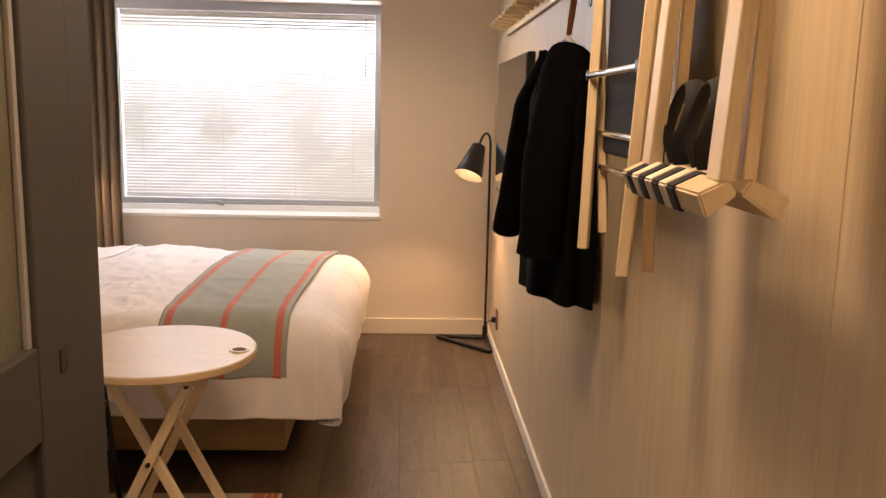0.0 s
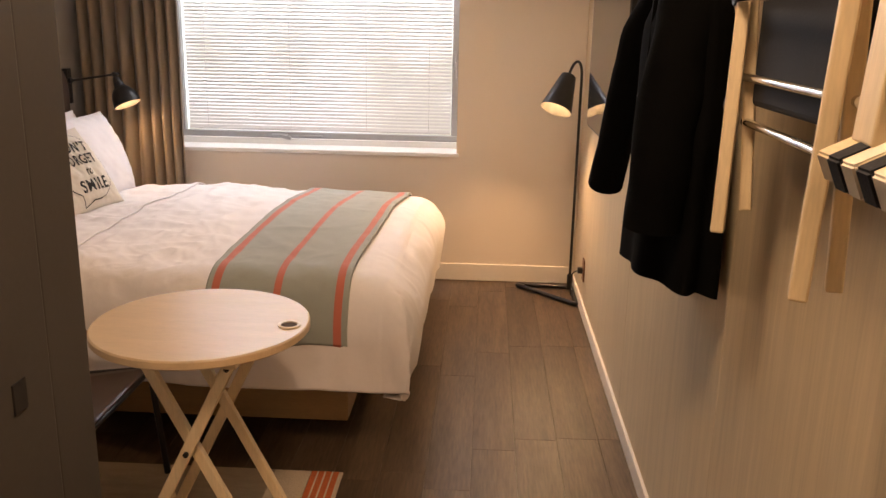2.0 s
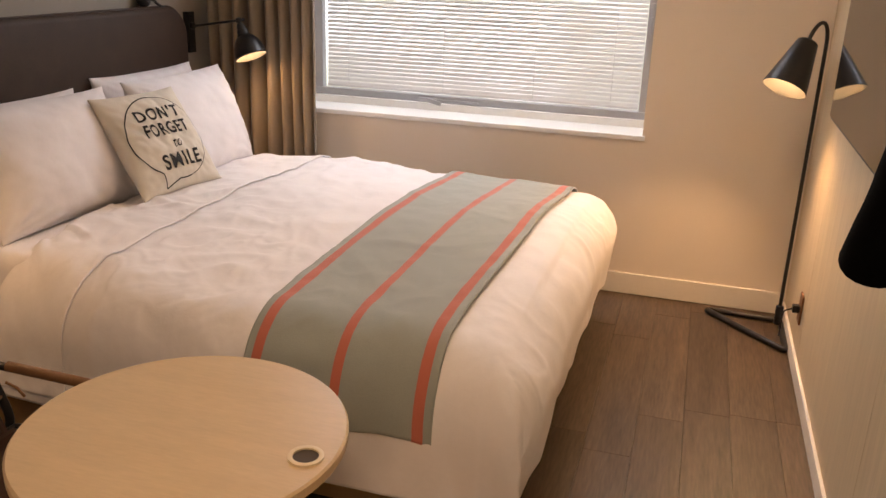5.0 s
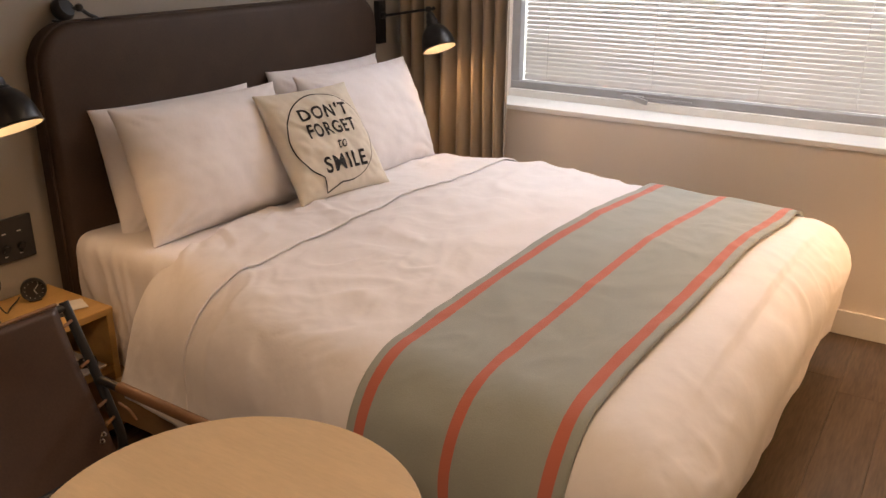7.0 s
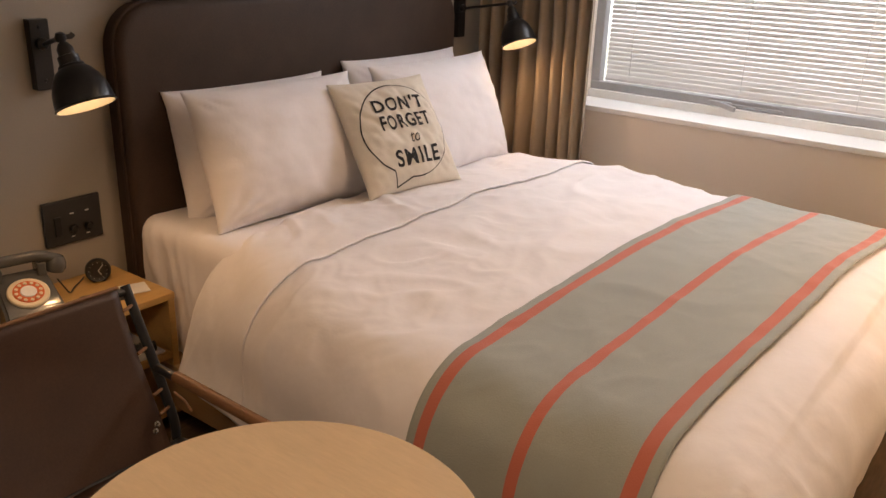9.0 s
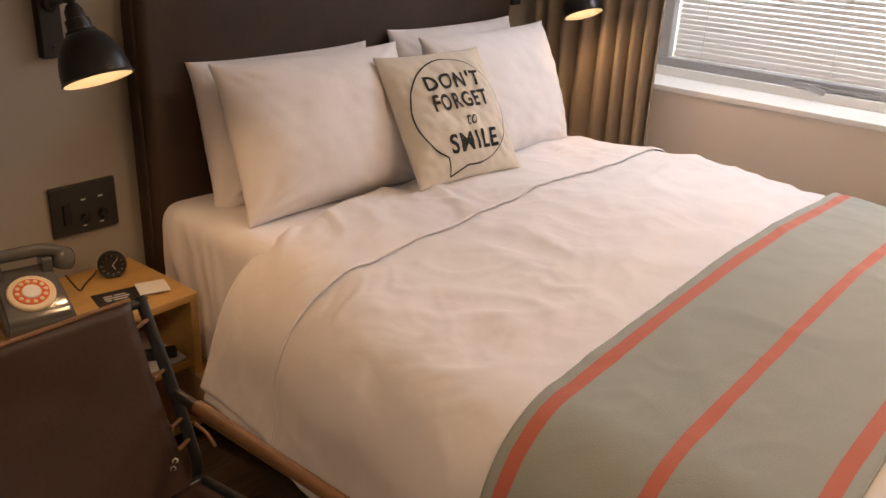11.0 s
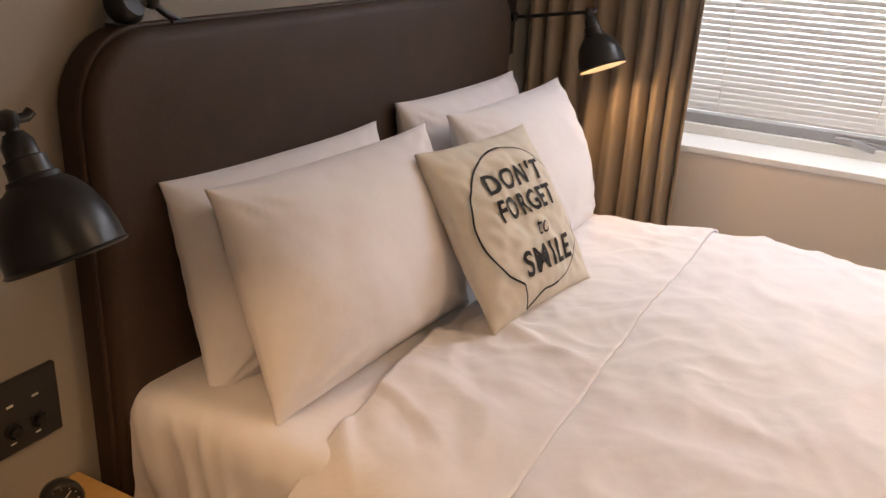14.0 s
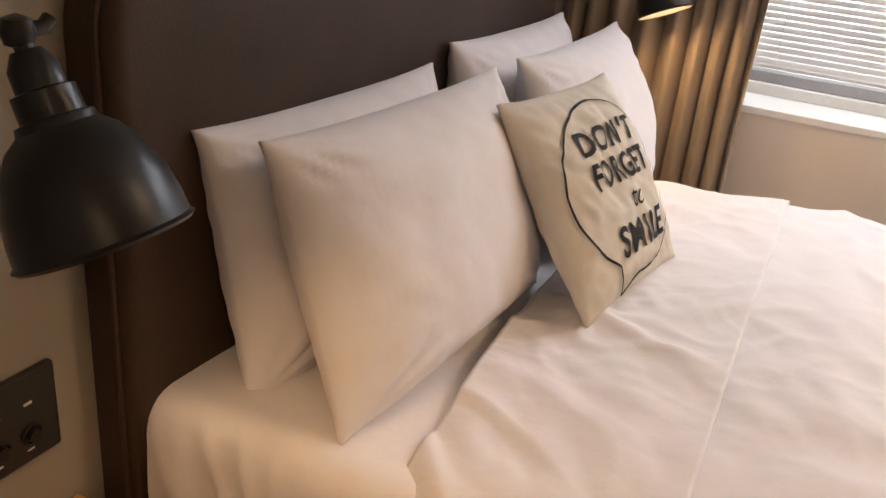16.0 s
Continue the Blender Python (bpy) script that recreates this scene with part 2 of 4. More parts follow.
def bar(a, b, wide, thick, across=(0, 1, 0), bevel=0.002):
    """A board from a to b, wide along 'across'."""
    a, b = Vector(a), Vector(b)
    d = (b - a)
    z = d.normalized()
    x = Vector(across)
    x = (x - z * x.dot(z)).normalized()
    y = z.cross(x)
    bm = box(-wide / 2, wide / 2, -thick / 2, thick / 2, 0, d.length, bevel, 2)
    return turned(bm, Matrix.Translation(a) @ Matrix((x, y, z)).transposed().to_4x4())


def letters(body, size, wide=1.0, bold=0.0, shear=0.0, space=1.0):
    """A word as a flat bmesh, its middle at the origin, in the built-in font."""
    c = bpy.data.curves.new("word", "FONT")
    c.body, c.size, c.align_x, c.align_y, c.offset, c.shear, c.resolution_u, c.space_character = body, size, "CENTER", "CENTER", bold, shear, 4, space
    ob = bpy.data.objects.new("word", c)
    scene.collection.objects.link(ob)
    bpy.context.view_layer.update()
    me = bpy.data.meshes.new_from_object(ob.evaluated_get(bpy.context.evaluated_depsgraph_get()))
    bm = bmesh.new()
    bm.from_mesh(me)
    bpy.data.objects.remove(ob)
    bpy.data.curves.remove(c)
    bpy.data.meshes.remove(me)
    bmesh.ops.scale(bm, vec=(wide, 1, 1), verts=bm.verts)
    return bm


def merge(bm, other):
    me = bpy.data.meshes.new("tmp")
    other.to_mesh(me)
    other.free()
    bm.from_mesh(me)
    bpy.data.meshes.remove(me)
    return bm


def setting(name, bm, material, label, category, smooth=False):
    return tagged(mesh_ob(name, bm, material, smooth), label, category, kind="structure")


# ---- the room's shell ----
WX0, WX1, WZ0, WZ1 = -1.62, 0.045, 0.745, 2.03     # window opening
BACK = -1.6
floor = setting("floor", box(LX - 0.1, RX + 0.1, BACK - 0.1, WY + 0.3, -0.08, -0.012), M_GAP, "brown wood plank floor of the hotel room", "floor")
setting("ceiling", box(LX - 0.1, RX + 0.1, BACK - 0.1, WY + 0.4, H, H + 0.1), M_CEIL, "plain white painted ceiling", "ceiling")
bm = bmesh.new()
for b in ((LX - 0.1, WX0, 0, H), (WX1, RX + 0.1, 0, H), (WX0, WX1, 0, WZ0 - 0.022), (WX0, WX1, WZ1, H)):
    box(b[0], b[1], WY, WY + 0.30, b[2], b[3], bm=bm)
setting("wall_window", bm, M_WALL, "cream painted wall round the wide window", "wall")
setting("wall_headboard", box(LX - 0.1, LX, 1.5, WY, 0, H), M_GREY, "taupe painted wall behind the bed", "wall")
wall_right = setting("wall_right", box(RX + 0.012, RX + 0.1, BACK, WY, 0, H), M_GAP, "pale wood-grain laminate panelled wall", "wall")
setting("wall_back", box(LX - 0.1, RX + 0.1, BACK - 0.1, BACK, 0, H), M_WALL, "plain cream wall by the entrance", "wall")
setting("wall_partition", box(LX, -0.40, 1.40, 1.49, 0, H), M_WALL, "plain cream partition wall beside the door", "wall")
setting("wall_bathroom", box(-0.55, -0.40, BACK, -0.25, 0, H), M_WALL, "plain cream wall of the entrance passage", "wall")
setting("baseboard_window", box(LX, RX, WY - 0.014, WY, 0.0, 0.10, 0.003), M_TRIM, "cream painted baseboard under the window", "baseboard")
setting("baseboard_right", box(RX - 0.012, RX, BACK, WY - 0.015, 0.0, 0.065, 0.003), M_TRIM, "white baseboard along the panelled wall", "baseboard")
setting("baseboard_headboard", box(LX, LX + 0.012, 1.5, WY - 0.015, 0.0, 0.09, 0.003), M_TRIM, "cream baseboard under the taupe wall", "baseboard")


# ---- window, blind, curtain ----
def window():
    win = thing("window_1", "wide grey aluminium window with white sill", "window", kind="structure")
    y0 = WY + 0.20
    fz = WZ0 + 0.035
    part("sill", box(WX0, WX1 + 0.012, WY - 0.012, y0, WZ0 - 0.022, WZ0, 0.003), M_SILL, win, "glossy white window sill")
    part("lower_lip", box(WX0, WX1, y0 - 0.02, y0 + 0.05, WZ0, fz, 0.003), M_SILL, win)
    for nm, b in (("bottom_rail", (WX0, WX1, fz, fz + 0.035)), ("top_rail", (WX0, WX1, WZ1 - 0.055, WZ1)), ("side_rail", (WX1 - 0.042, WX1, fz + 0.035, WZ1 - 0.055)), ("side_rail", (WX0, WX0 + 0.042, fz + 0.035, WZ1 - 0.055))):
        part(nm, box(b[0], b[1], y0, y0 + 0.05, b[2], b[3], 0.004), M_ALU, win)
    pane = part("pane", box(WX0 + 0.04, WX1 - 0.04, y0 + 0.075, y0 + 0.081, fz + 0.03, WZ1 - 0.05), M_GLASS, win, smooth=False)
    pane.visible_shadow = False
    x = -0.985
    h = part("stay", box(x - 0.075, x + 0.02, y0 - 0.022, y0, fz + 0.006, fz + 0.024, 0.003), M_ALU, win, "grey metal window stay")
    part("stay_arm", box(x + 0.0, x + 0.23, y0 - 0.016, y0 - 0.006, fz + 0.012, fz + 0.020, 0.002), M_ALU, h)
    part("stay_lever", bar((x - 0.02, y0 - 0.03, fz + 0.016), (x + 0.05, y0 - 0.045, fz + 0.004), 0.02, 0.012, (0, 0, 1)), M_ALU, h)
    latch = part("latch_plate", box(WX1 - 0.03, WX1 - 0.012, y0 - 0.012, y0, 1.18, 1.30, 0.003), M_ALU, win)
    part("latch_lever", box(WX1 - 0.028, WX1 - 0.014, y0 - 0.035, y0 - 0.012, 1.15, 1.24, 0.004), M_ALU, latch)
    return y0


WIN_Y = window()


def blind():
    bl = thing("venetian_blind", "white aluminium venetian blind lowered with slats slightly open", "blind")
    x0, x1, z0, z1 = WX0 + 0.05, WX1 - 0.046, WZ0 + 0.085, WZ1 - 0.085
    yb = WIN_Y + 0.048
    part("head_rail", box(x0, x1, yb - 0.014, yb + 0.014, z1, z1 + 0.028, 0.003), M_SLAT, bl)
    part("bottom_rail", box(x0, x1, yb - 0.011, yb + 0.011, z0 - 0.012, z0, 0.003), M_SLAT, bl)
    n = 56
    sb = bmesh.new()
    rows = []
    for k in range(5):
        s = -0.0125 + 0.00625 * k
        rows.append([sb.verts.new((xx, s * math.cos(radians(40)), s * math.sin(radians(40)) + 0.0022 * (1 - (s / 0.0125) ** 2))) for xx in (x0, x1)])
    for a, b in zip(rows, rows[1:]):
        sb.faces.new((a[0], a[1], b[1], b[0]))
    first = part("slat", sb, M_SLAT, bl)
    for i in range(n):
        ob = first if i == 0 else new("slat", first.data)
        ob.parent = bl
        ob.location = (0, yb, z0 + 0.008 + (z1 - z0 - 0.01) * i / (n - 1))
    for xx in (x0 + 0.12, -0.95, -0.5, x1 - 0.13):
        part("ladder_cord", tube([(xx, yb - 0.014, z0), (xx, yb - 0.014, z1)], 0.0012, 6), M_SLAT, bl)
    part("tilt_wand", tube([(x1 - 0.055, yb - 0.02, z1), (x1 - 0.055, yb - 0.022, z1 - 0.36)], 0.003, 8), M_ALU, bl, "clear grey tilt wand")


blind()


def curtain():
    c = thing("curtain", "beige linen curtain drawn aside beside the window", "curtain")
    bm = bmesh.new()
    n, rows = 240, 26
    x0, x1 = -2.06, -1.475
    grid = []
    for j in range(rows + 1):
        z = 0.02 + (2.36 - 0.02) * j / rows
        line = []
        for i in range(n + 1):
            u = i / n
            a = 2 * math.pi * (8.5 * u + 0.25 * math.sin(7 * u)) + 0.25 * math.sin(z * 1.3 + 5 * u)
            fold = math.sin(a) + 0.25 * math.sin(2 * a + 1)
            line.append(bm.verts.new((x0 + (x1 - x0) * u + 0.012 * math.cos(a) + 0.006 * math.sin(3 * z + 9 * u) * (1 - z / 2.4), 5.055 + 0.034 * fold * (0.85 + 0.1 * z), z)))
        grid.append(line)
    for a, b in zip(grid, grid[1:]):
        for i in range(n):
            bm.faces.new((a[i], a[i + 1], b[i + 1], b[i]))
    ob = part("cloth", bm, M_CURT, c, angle=180)
    sol = ob.modifiers.new("thickness", "SOLIDIFY")
    sol.thickness = 0.003
    part("track", box(LX + 0.01, 0.2, 5.03, 5.07, 2.375, 2.40, 0.003), M_TRIM, c, "white curtain track")


curtain()


# ---- wall of laminate: its panels stand at the end of the file ----
def door():
    """Charcoal sliding door with frosted glass beside the passage, running along y."""
    d = thing("door_1", "charcoal sliding door with a frosted glass panel", "door", kind="structure")
    x0, x1 = -0.392, -0.346
    part("post", box(-0.40, -0.350, 1.372, 1.48, 0, H - 0.001, 0.004), M_DOOR, d, "dark grey door post")
    part("stile", box(x0, x1, 1.20, 1.368, 0.01, 2.1, 0.004), M_DOOR, d)
    part("stile", box(x0, x1, -0.24, -0.10, 0.01, 2.1, 0.004), M_DOOR, d)
    for z0, z1 in ((0.01, 0.16), (0.90, 1.05), (1.98, 2.1)):
        part("rail", box(x0, x1, -0.10, 1.20, z0, z1, 0.004), M_DOOR, d)
    part("glass_panel", box(x0 + 0.016, x1 - 0.018, -0.10, 1.20, 1.05, 1.98), M_FROST, d, "olive-grey frosted glass")
    part("lower_panel", box(x0 + 0.014, x1 - 0.016, -0.10, 1.20, 0.16, 0.90), M_DOOR, d)
    part("glazing_bead", box(x1 - 0.018, x1 - 0.008, 1.188, 1.20, 1.05, 1.98, 0.002), M_ALU, d)
    part("latch", box(x1 - 0.001, x1 + 0.002, 1.275, 1.305, 0.985, 1.025, 0.001), M_BLACK, d, "small square black latch")
    part("header", box(-0.40, -0.35, -0.25, 1.372, 2.11, H - 0.001, 0.003), M_DOOR, d)


door()


# ---- bed ----
BY0, BY1 = 3.254, 4.80     # mattress sides
BXF = -0.27               # foot of the mattress


def bed():
    b = thing("bed", "double bed with brown leatherette headboard and wooden base", "bed")
    part("base", box(LX + 0.02, -0.257, 3.15, 4.86, 0.055, 0.20, 0.006), M_BED, b, "oak veneer bed base")
    part("plinth", box(LX + 0.06, -0.42, 3.32, 4.7, 0.0, 0.055), M_GAP, b)
    bm = box(-2.0, BXF, BY0, BY1, 0.20, 0.575, 0.055, 5)
    part("mattress", bm, M_SHEET, b, "mattress in a tight white sheet", angle=80)
    # the sheet's loose folds over the near edge, by the pillows
    bm = bmesh.new()
    rows = []
    for i in range(91):
        x = -2.002 + 0.90 * i / 90
        row = []
        for j in range(71):
            d = 0.95 * j / 70 - 0.50
            rr = 0.05
            q = rr * math.pi / 2
            if d < 0:
                y, z = BY0 + rr - 0.004 - d, 0.578
            elif d < q:
                y, z = BY0 + rr - 0.004 - rr * math.sin(d / rr), 0.578 - rr * (1 - math.cos(d / rr))
            else:
                y, z = BY0 - 0.006, 0.578 - rr - (d - q)
            low = max(0.0, min(1.0, (d + 0.12) / 0.3))
            f1 = noise.noise(Vector((x * 9 + d * 3, d * 1.6, 2.0)))
            f2 = 1 - 2 * abs(noise.noise(Vector((x * 15 - d * 5, d * 3, 7.0))))
            f3 = noise.noise(Vector((x * 5, d * 6, 4.0)))
            push = low * (0.006 + 0.030 * f1 + 0.020 * max(0, f2 - 0.3)) + (1 - low) * (0.004 + 0.004 * f3)
            tip = max(0.0, 1 - (x + 2.002) / 0.16) * max(0.0, 1 - abs(d - 0.03) / 0.2)
            row.append(bm.verts.new((x, y - push * low - 0.008 * tip, z + push * (1 - low) + 0.006 * tip)))
        rows.append(row)
    for ra, rb in zip(rows, rows[1:]):
        for j in range(70):
            bm.faces.new((ra[j], ra[j + 1], rb[j + 1], rb[j]))
    part("fitted_sheet", bm, M_SHEET, b, "creased white bottom sheet", angle=180)
    # headboard: rounded upper corners, soft rim
    y0, y1, zt, r = 3.222, 4.815, 1.215, 0.13
    outline = [(y0, 0.06), (y0, zt - r)]
    outline += [(y0 + r - r * math.cos(a), zt - r + r * math.sin(a)) for a in [math.pi / 2 * i / 10 for i in range(1, 11)]]
    outline += [(y1 - r + r * math.sin(a), zt - r + r * math.cos(a)) for a in [math.pi / 2 * i / 10 for i in range(0, 11)]]
    outline += [(y1, 0.06)]
    bm = bmesh.new()
    f = bm.faces.new([bm.verts.new((LX + 0.004, y, z)) for y, z in outline])
    e = bmesh.ops.extrude_face_region(bm, geom=[f])
    bmesh.ops.translate(bm, vec=(0.08, 0, 0), verts=[v for v in e["geom"] if isinstance(v, bmesh.types.BMVert)])
    front = [ed for ed in bm.edges if all(v.co.x > LX + 0.08 for v in ed.verts)]
    bmesh.ops.bevel(bm, geom=front, offset=0.024, segments=4, affect="EDGES", profile=0.5)
    part("headboard", bm, M_LEATHER, b, "dark brown leatherette headboard with rounded corners", angle=50)
    pts = [(LX + 0.055, y, z) for y, z in [(y - 0.002 if y < 4 else y + 0.002, z + (0.002 if z > 1 else 0)) for y, z in outline]]
    part("piping", tube(pts, 0.005, 8), M_LEATHER, b)
    return b


bed()


def drape(x0, x1, lift, near_hem, far_hem, foot_hem, nx, ny, seed, wrinkle, uv=False, foot=True, slant=0.0):
    """Cloth over the bed: flat on top, rounded over the sides and the foot."""
    R = 0.19
    ya, yb = 2.915 + R, 4.86 - R
    xf = 0.02 - R
    top = 0.638 + lift

    def over(s):
        """Distance past the edge to (outward, drop)."""
        arc = R * math.pi / 2
        if s <= 0:
            return 0.0, 0.0
        if s < arc:
            return R * math.sin(s / R), R * (1 - math.cos(s / R))
        return R, R + (s - arc)

    arc = R * math.pi / 2
    sn, sf = arc + (top - R - near_hem), arc + (top - R - far_hem)
    ss = arc + (top - R - foot_hem) if foot else 0.0
    bm = bmesh.new()
    uvl = bm.loops.layers.uv.new("UVMap") if uv else None
    grid, flat = [], {}
    length = (xf - x0) + ss if foot else x1 - x0
    for i in range(nx + 1):
        a = x0 + length * i / nx
        line = []
        for j in range(ny + 1):
            bfull = (yb - ya) + sn + sf
            b = ya - sn + bfull * j / ny
            oy, dy = over(ya - b) if b < ya else over(b - yb)
            y = ya - oy if b < ya else (yb + oy if b > yb else b)
            ox, dx = over(a - xf) if a > xf else (0.0, 0.0)
            x = xf + ox if a > xf else a
            drop = (dx ** 2.4 + dy ** 2.4) ** (1 / 2.4) if dx > 0 and dy > 0 else dx + dy
            if dx > 0.01 and dy > 0.01:
                k = min(1, min(dx, dy) / 0.3)
                x -= 0.05 * k
                y += (0.05 if b < ya else -0.05) * k
            if dx > 0:
                x -= 0.055 * min(1.0, dx / 0.42) ** 1.6
            drop = min(drop, top - 0.235 - lift)
            cy = (b - ya) / (yb - ya) * 2 - 1
            crown = 0.012 * (1 - min(1, cy * cy)) if drop < 0.02 else 0
            head = max(0.0, min(1.0, (-1.15 - a) / 0.5))
            z = top + crown - 0.045 * max(0.0, min(1.0, cy)) * max(0.0, min(1.0, (a + 1.3) / 0.8)) - drop - 0.055 * head - 0.02 * max(0.0, min(1.0, cy - 0.3))
            inward = max(0.0, min(1.0, (3.8 - b) / (3.8 - ya)))
            y += (0.22 * head + 0.06 * max(0, min(1, (-0.75 - a) / 0.5))) * inward
            if b < ya:
                y -= 0.12 * head * min(1, drop / 0.35)
            x += 0.02 * head * max(0.0, min(1.0, (3.7 - b) / 0.5))
            x -= slant * (a - x0) / (x1 - x0 + 1e-6) * max(0.0, min(1.0, (4.5 - b) / 1.3))
            p = Vector((x, y, z))
            q = Vector((a * 1.0, b * 1.0, seed))
            n1 = noise.noise(q * 2.2) * 0.55
            n2 = noise.noise(Vector((a * 6 + 2 * n1, b * 4.0, seed + 5)))
            n3 = noise.noise(Vector((a * 13 + 6 * b, b * 9 - 5 * a, seed + 9)))
            ridge = 1 - abs(noise.noise(Vector((a * 3.5 + b * 1.8 + n1, b * 3.2 - a * 1.5, seed + 3)))) * 2
            hang = min(1, drop / 0.25)
            patch = max(0.0, min(1.0, 0.55 + 1.6 * noise.noise(Vector((a * 1.7, b * 1.5, seed + 7)))))
            fine = 1 - 2 * abs(noise.noise(Vector((a * 8 + b * 4 + 2 * n1, b * 7 - a * 5, seed + 13))))
            calm = 1.0 - 0.65 * max(0.0, min(1.0, (a + 0.85) / 0.15)) * max(0.0, min(1.0, (0.0 - a) / 0.15))
            hair = 1 - 2 * abs(noise.noise(Vector((a * 19 - b * 6 + 3 * n2, b * 11 + a * 8, seed + 17))))
            amount = wrinkle * (0.016 * n1 + 0.012 * calm * n2 * (1 - 0.3 * hang) + 0.007 * calm * n3 + 0.016 * calm * max(0, ridge - 0.45) * (1 - 0.5 * hang) + calm * patch * (0.010 * max(0, fine - 0.4) + 0.003 * max(0, hair - 0.45)))
            pleat = wrinkle * hang * 0.011 * math.sin((a if dy > dx else b) * 14 + 4 * n1 + 2 * n2)
            out = Vector((0, 0, 1)) if drop < 0.001 else Vector((dx, (-dy if b < ya else dy), 0.5 * R / (drop + 0.02))).normalized()
            p += out * (amount + pleat)
            if j in (0, ny) or (foot and i == nx):
                p += Vector((-0.03 if foot and i == nx else 0, (0.035 if foot else 0.004) if j == 0 else (-0.02 if j == ny else 0), 0.006))
            v = bm.verts.new(p)
            flat[v] = (a, b)
            line.append(v)
        grid.append(line)
    for i in range(nx):
        for j in range(ny):
            f = bm.faces.new((grid[i][j], grid[i + 1][j], grid[i + 1][j + 1], grid[i][j + 1]))
            if uv:
                for lo in f.loops:
                    lo[uvl].uv = flat[lo.vert]
    return bm


duvet = mesh_ob("duvet", drape(-1.63, 0, 0.0, 0.27, 0.30, 0.25, 250, 300, 1.0, 1.0), M_COTTON, True, 180)
tagged(duvet, "rumpled white cotton duvet spread over the bed", "duvet")
fold = drape(-1.65, -1.285, 0.008, 0.30, 0.32, 0, 60, 300, 1.0, 1.0, foot=False)
fold_ob = part("turned_back_sheet", fold, M_SHEET, duvet, "folded-back white top sheet", angle=180)
md = fold_ob.modifiers.new("thickness", "SOLIDIFY")
md.thickness, md.offset = 0.005, 0.0
STRIPES = ((-0.655, 0.014), (-0.43, 0.013), (-0.208, 0.014))
blanket = mesh_ob("blanket", drape(-0.69, -0.172, 0.016, 0.43, 0.40, 0, 80, 300, 1.0, 1.0, uv=True, foot=False, slant=0.045), blanket_material(), True, 180)
md = blanket.modifiers.new("thickness", "SOLIDIFY")
md.thickness, md.offset = 0.009, 0.0
tagged(blanket, "grey-green woven throw with coral stripes across the bed", "blanket")


def pillow_bm(w, h, t, seed, flange=0.0, n=44):
    """A stuffed cushion in the xz plane, its front towards -y, its lower edge at z 0."""
    bm = bmesh.new()
    sides = []
    for s in (-1, 1):
        grid = []
        for i in range(n + 1):
            line = []
            for j in range(n + 1):
                u, v = i / n * 2 - 1, j / n * 2 - 1
                d = pillow_depth(u, v, t)
                pinch = 1 - 0.05 * (1 - abs(v) ** 3) * abs(u) ** 4
                pinch2 = 1 - 0.045 * (1 - abs(u) ** 3) * abs(v) ** 4
                w1 = noise.noise(Vector((u * 2.4, v * 2.4, seed + s)))
                w2 = noise.noise(Vector((u * 7 + 2 * v, v * 6, seed + 4 * s)))
                edge = (1 - u ** 6) * (1 - v ** 6)
                rim = max(abs(u), abs(v))
                pucker = (0.006 if flange else 0.0) * math.sin(24 * (u if abs(v) > abs(u) else v) + seed) * max(0, rim - 0.72) * (1 - rim) * 12
                crease = 0.0
                if flange:
                    for cu, cv in ((-1, -1), (1, -1), (-1, 1), (1, 1)):
                        du, dv = u - cu, v - cv
                        away = math.hypot(du, dv)
                        ang = math.atan2(dv * cv, du * cu)
                        crease += 0.013 * math.sin(15 * ang + seed + 2 * w1) * max(0.0, 1 - away / (0.75 if cv < 0 else 0.5)) * min(1, away * 5)
                y = s * d + edge * (0.010 * w1 + (0.0025 if flange else 0.006) * w2 + crease) + s * pucker
                z = h / 2 * (1 + v * pinch2)
                line.append(bm.verts.new((w / 2 * u * pinch, y, z)))
            grid.append(line)
        sides.append(grid)
    for g in sides:
        for i in range(n):
            for j in range(n):
                bm.faces.new((g[i][j], g[i + 1][j], g[i + 1][j + 1], g[i][j + 1]))
    a, b = sides
    rim = [(i, 0) for i in range(n)] + [(n, j) for j in range(n)] + [(i, n) for i in range(n, 0, -1)] + [(0, j) for j in range(n, 0, -1)]
    for (i, j), (k, l) in zip(rim, rim[1:] + rim[:1]):
        bm.faces.new((a[i][j], a[k][l], b[k][l], b[i][j]))
    return bm


def pillow_depth(u, v, t):
    e = max(0.0, (1 - abs(u) ** 2.6)) * max(0.0, (1 - abs(v) ** 2.6))
    return 0.004 + t / 2 * e ** 0.62


def pillow(m, seed, label, w=0.70, h=0.43, t=0.205):
    ob = mesh_ob("pillow", pillow_bm(w, h, t, seed, 1.0, 60), M_COTTON, True, 180)
    ob.matrix_world = m
    return tagged(ob, label, "pillow", "pillows on the bed")


# front faces +x: turn the pillow's -y to +x, then lean it back
def leaning(x, y, z, lean, yaw=0.0, roll=0.0):
    return pose(x, y, z, 0, 0, 90 + yaw) @ pose(0, 0, 0, -lean, 0, 0) @ pose(0, 0, 0, 0, roll, 0)


pillow(leaning(-1.885, 3.65, 0.555, 13, -3, 0), 11, "plump white pillow standing against the headboard", w=0.63, h=0.415)
pillow(leaning(-1.705, 3.63, 0.58, 20, -4, 0), 12, "plump white pillow leaning in front of another", w=0.64, h=0.422)
pillow(leaning(-1.875, 4.41, 0.56, 13, -2, 0), 13, "plump white pillow standing against the headboard", w=0.64, h=0.43)
pillow(leaning(-1.655, 4.395, 0.575, 22, -1, 0), 14, "plump white pillow leaning in front of another", w=0.665, h=0.435)


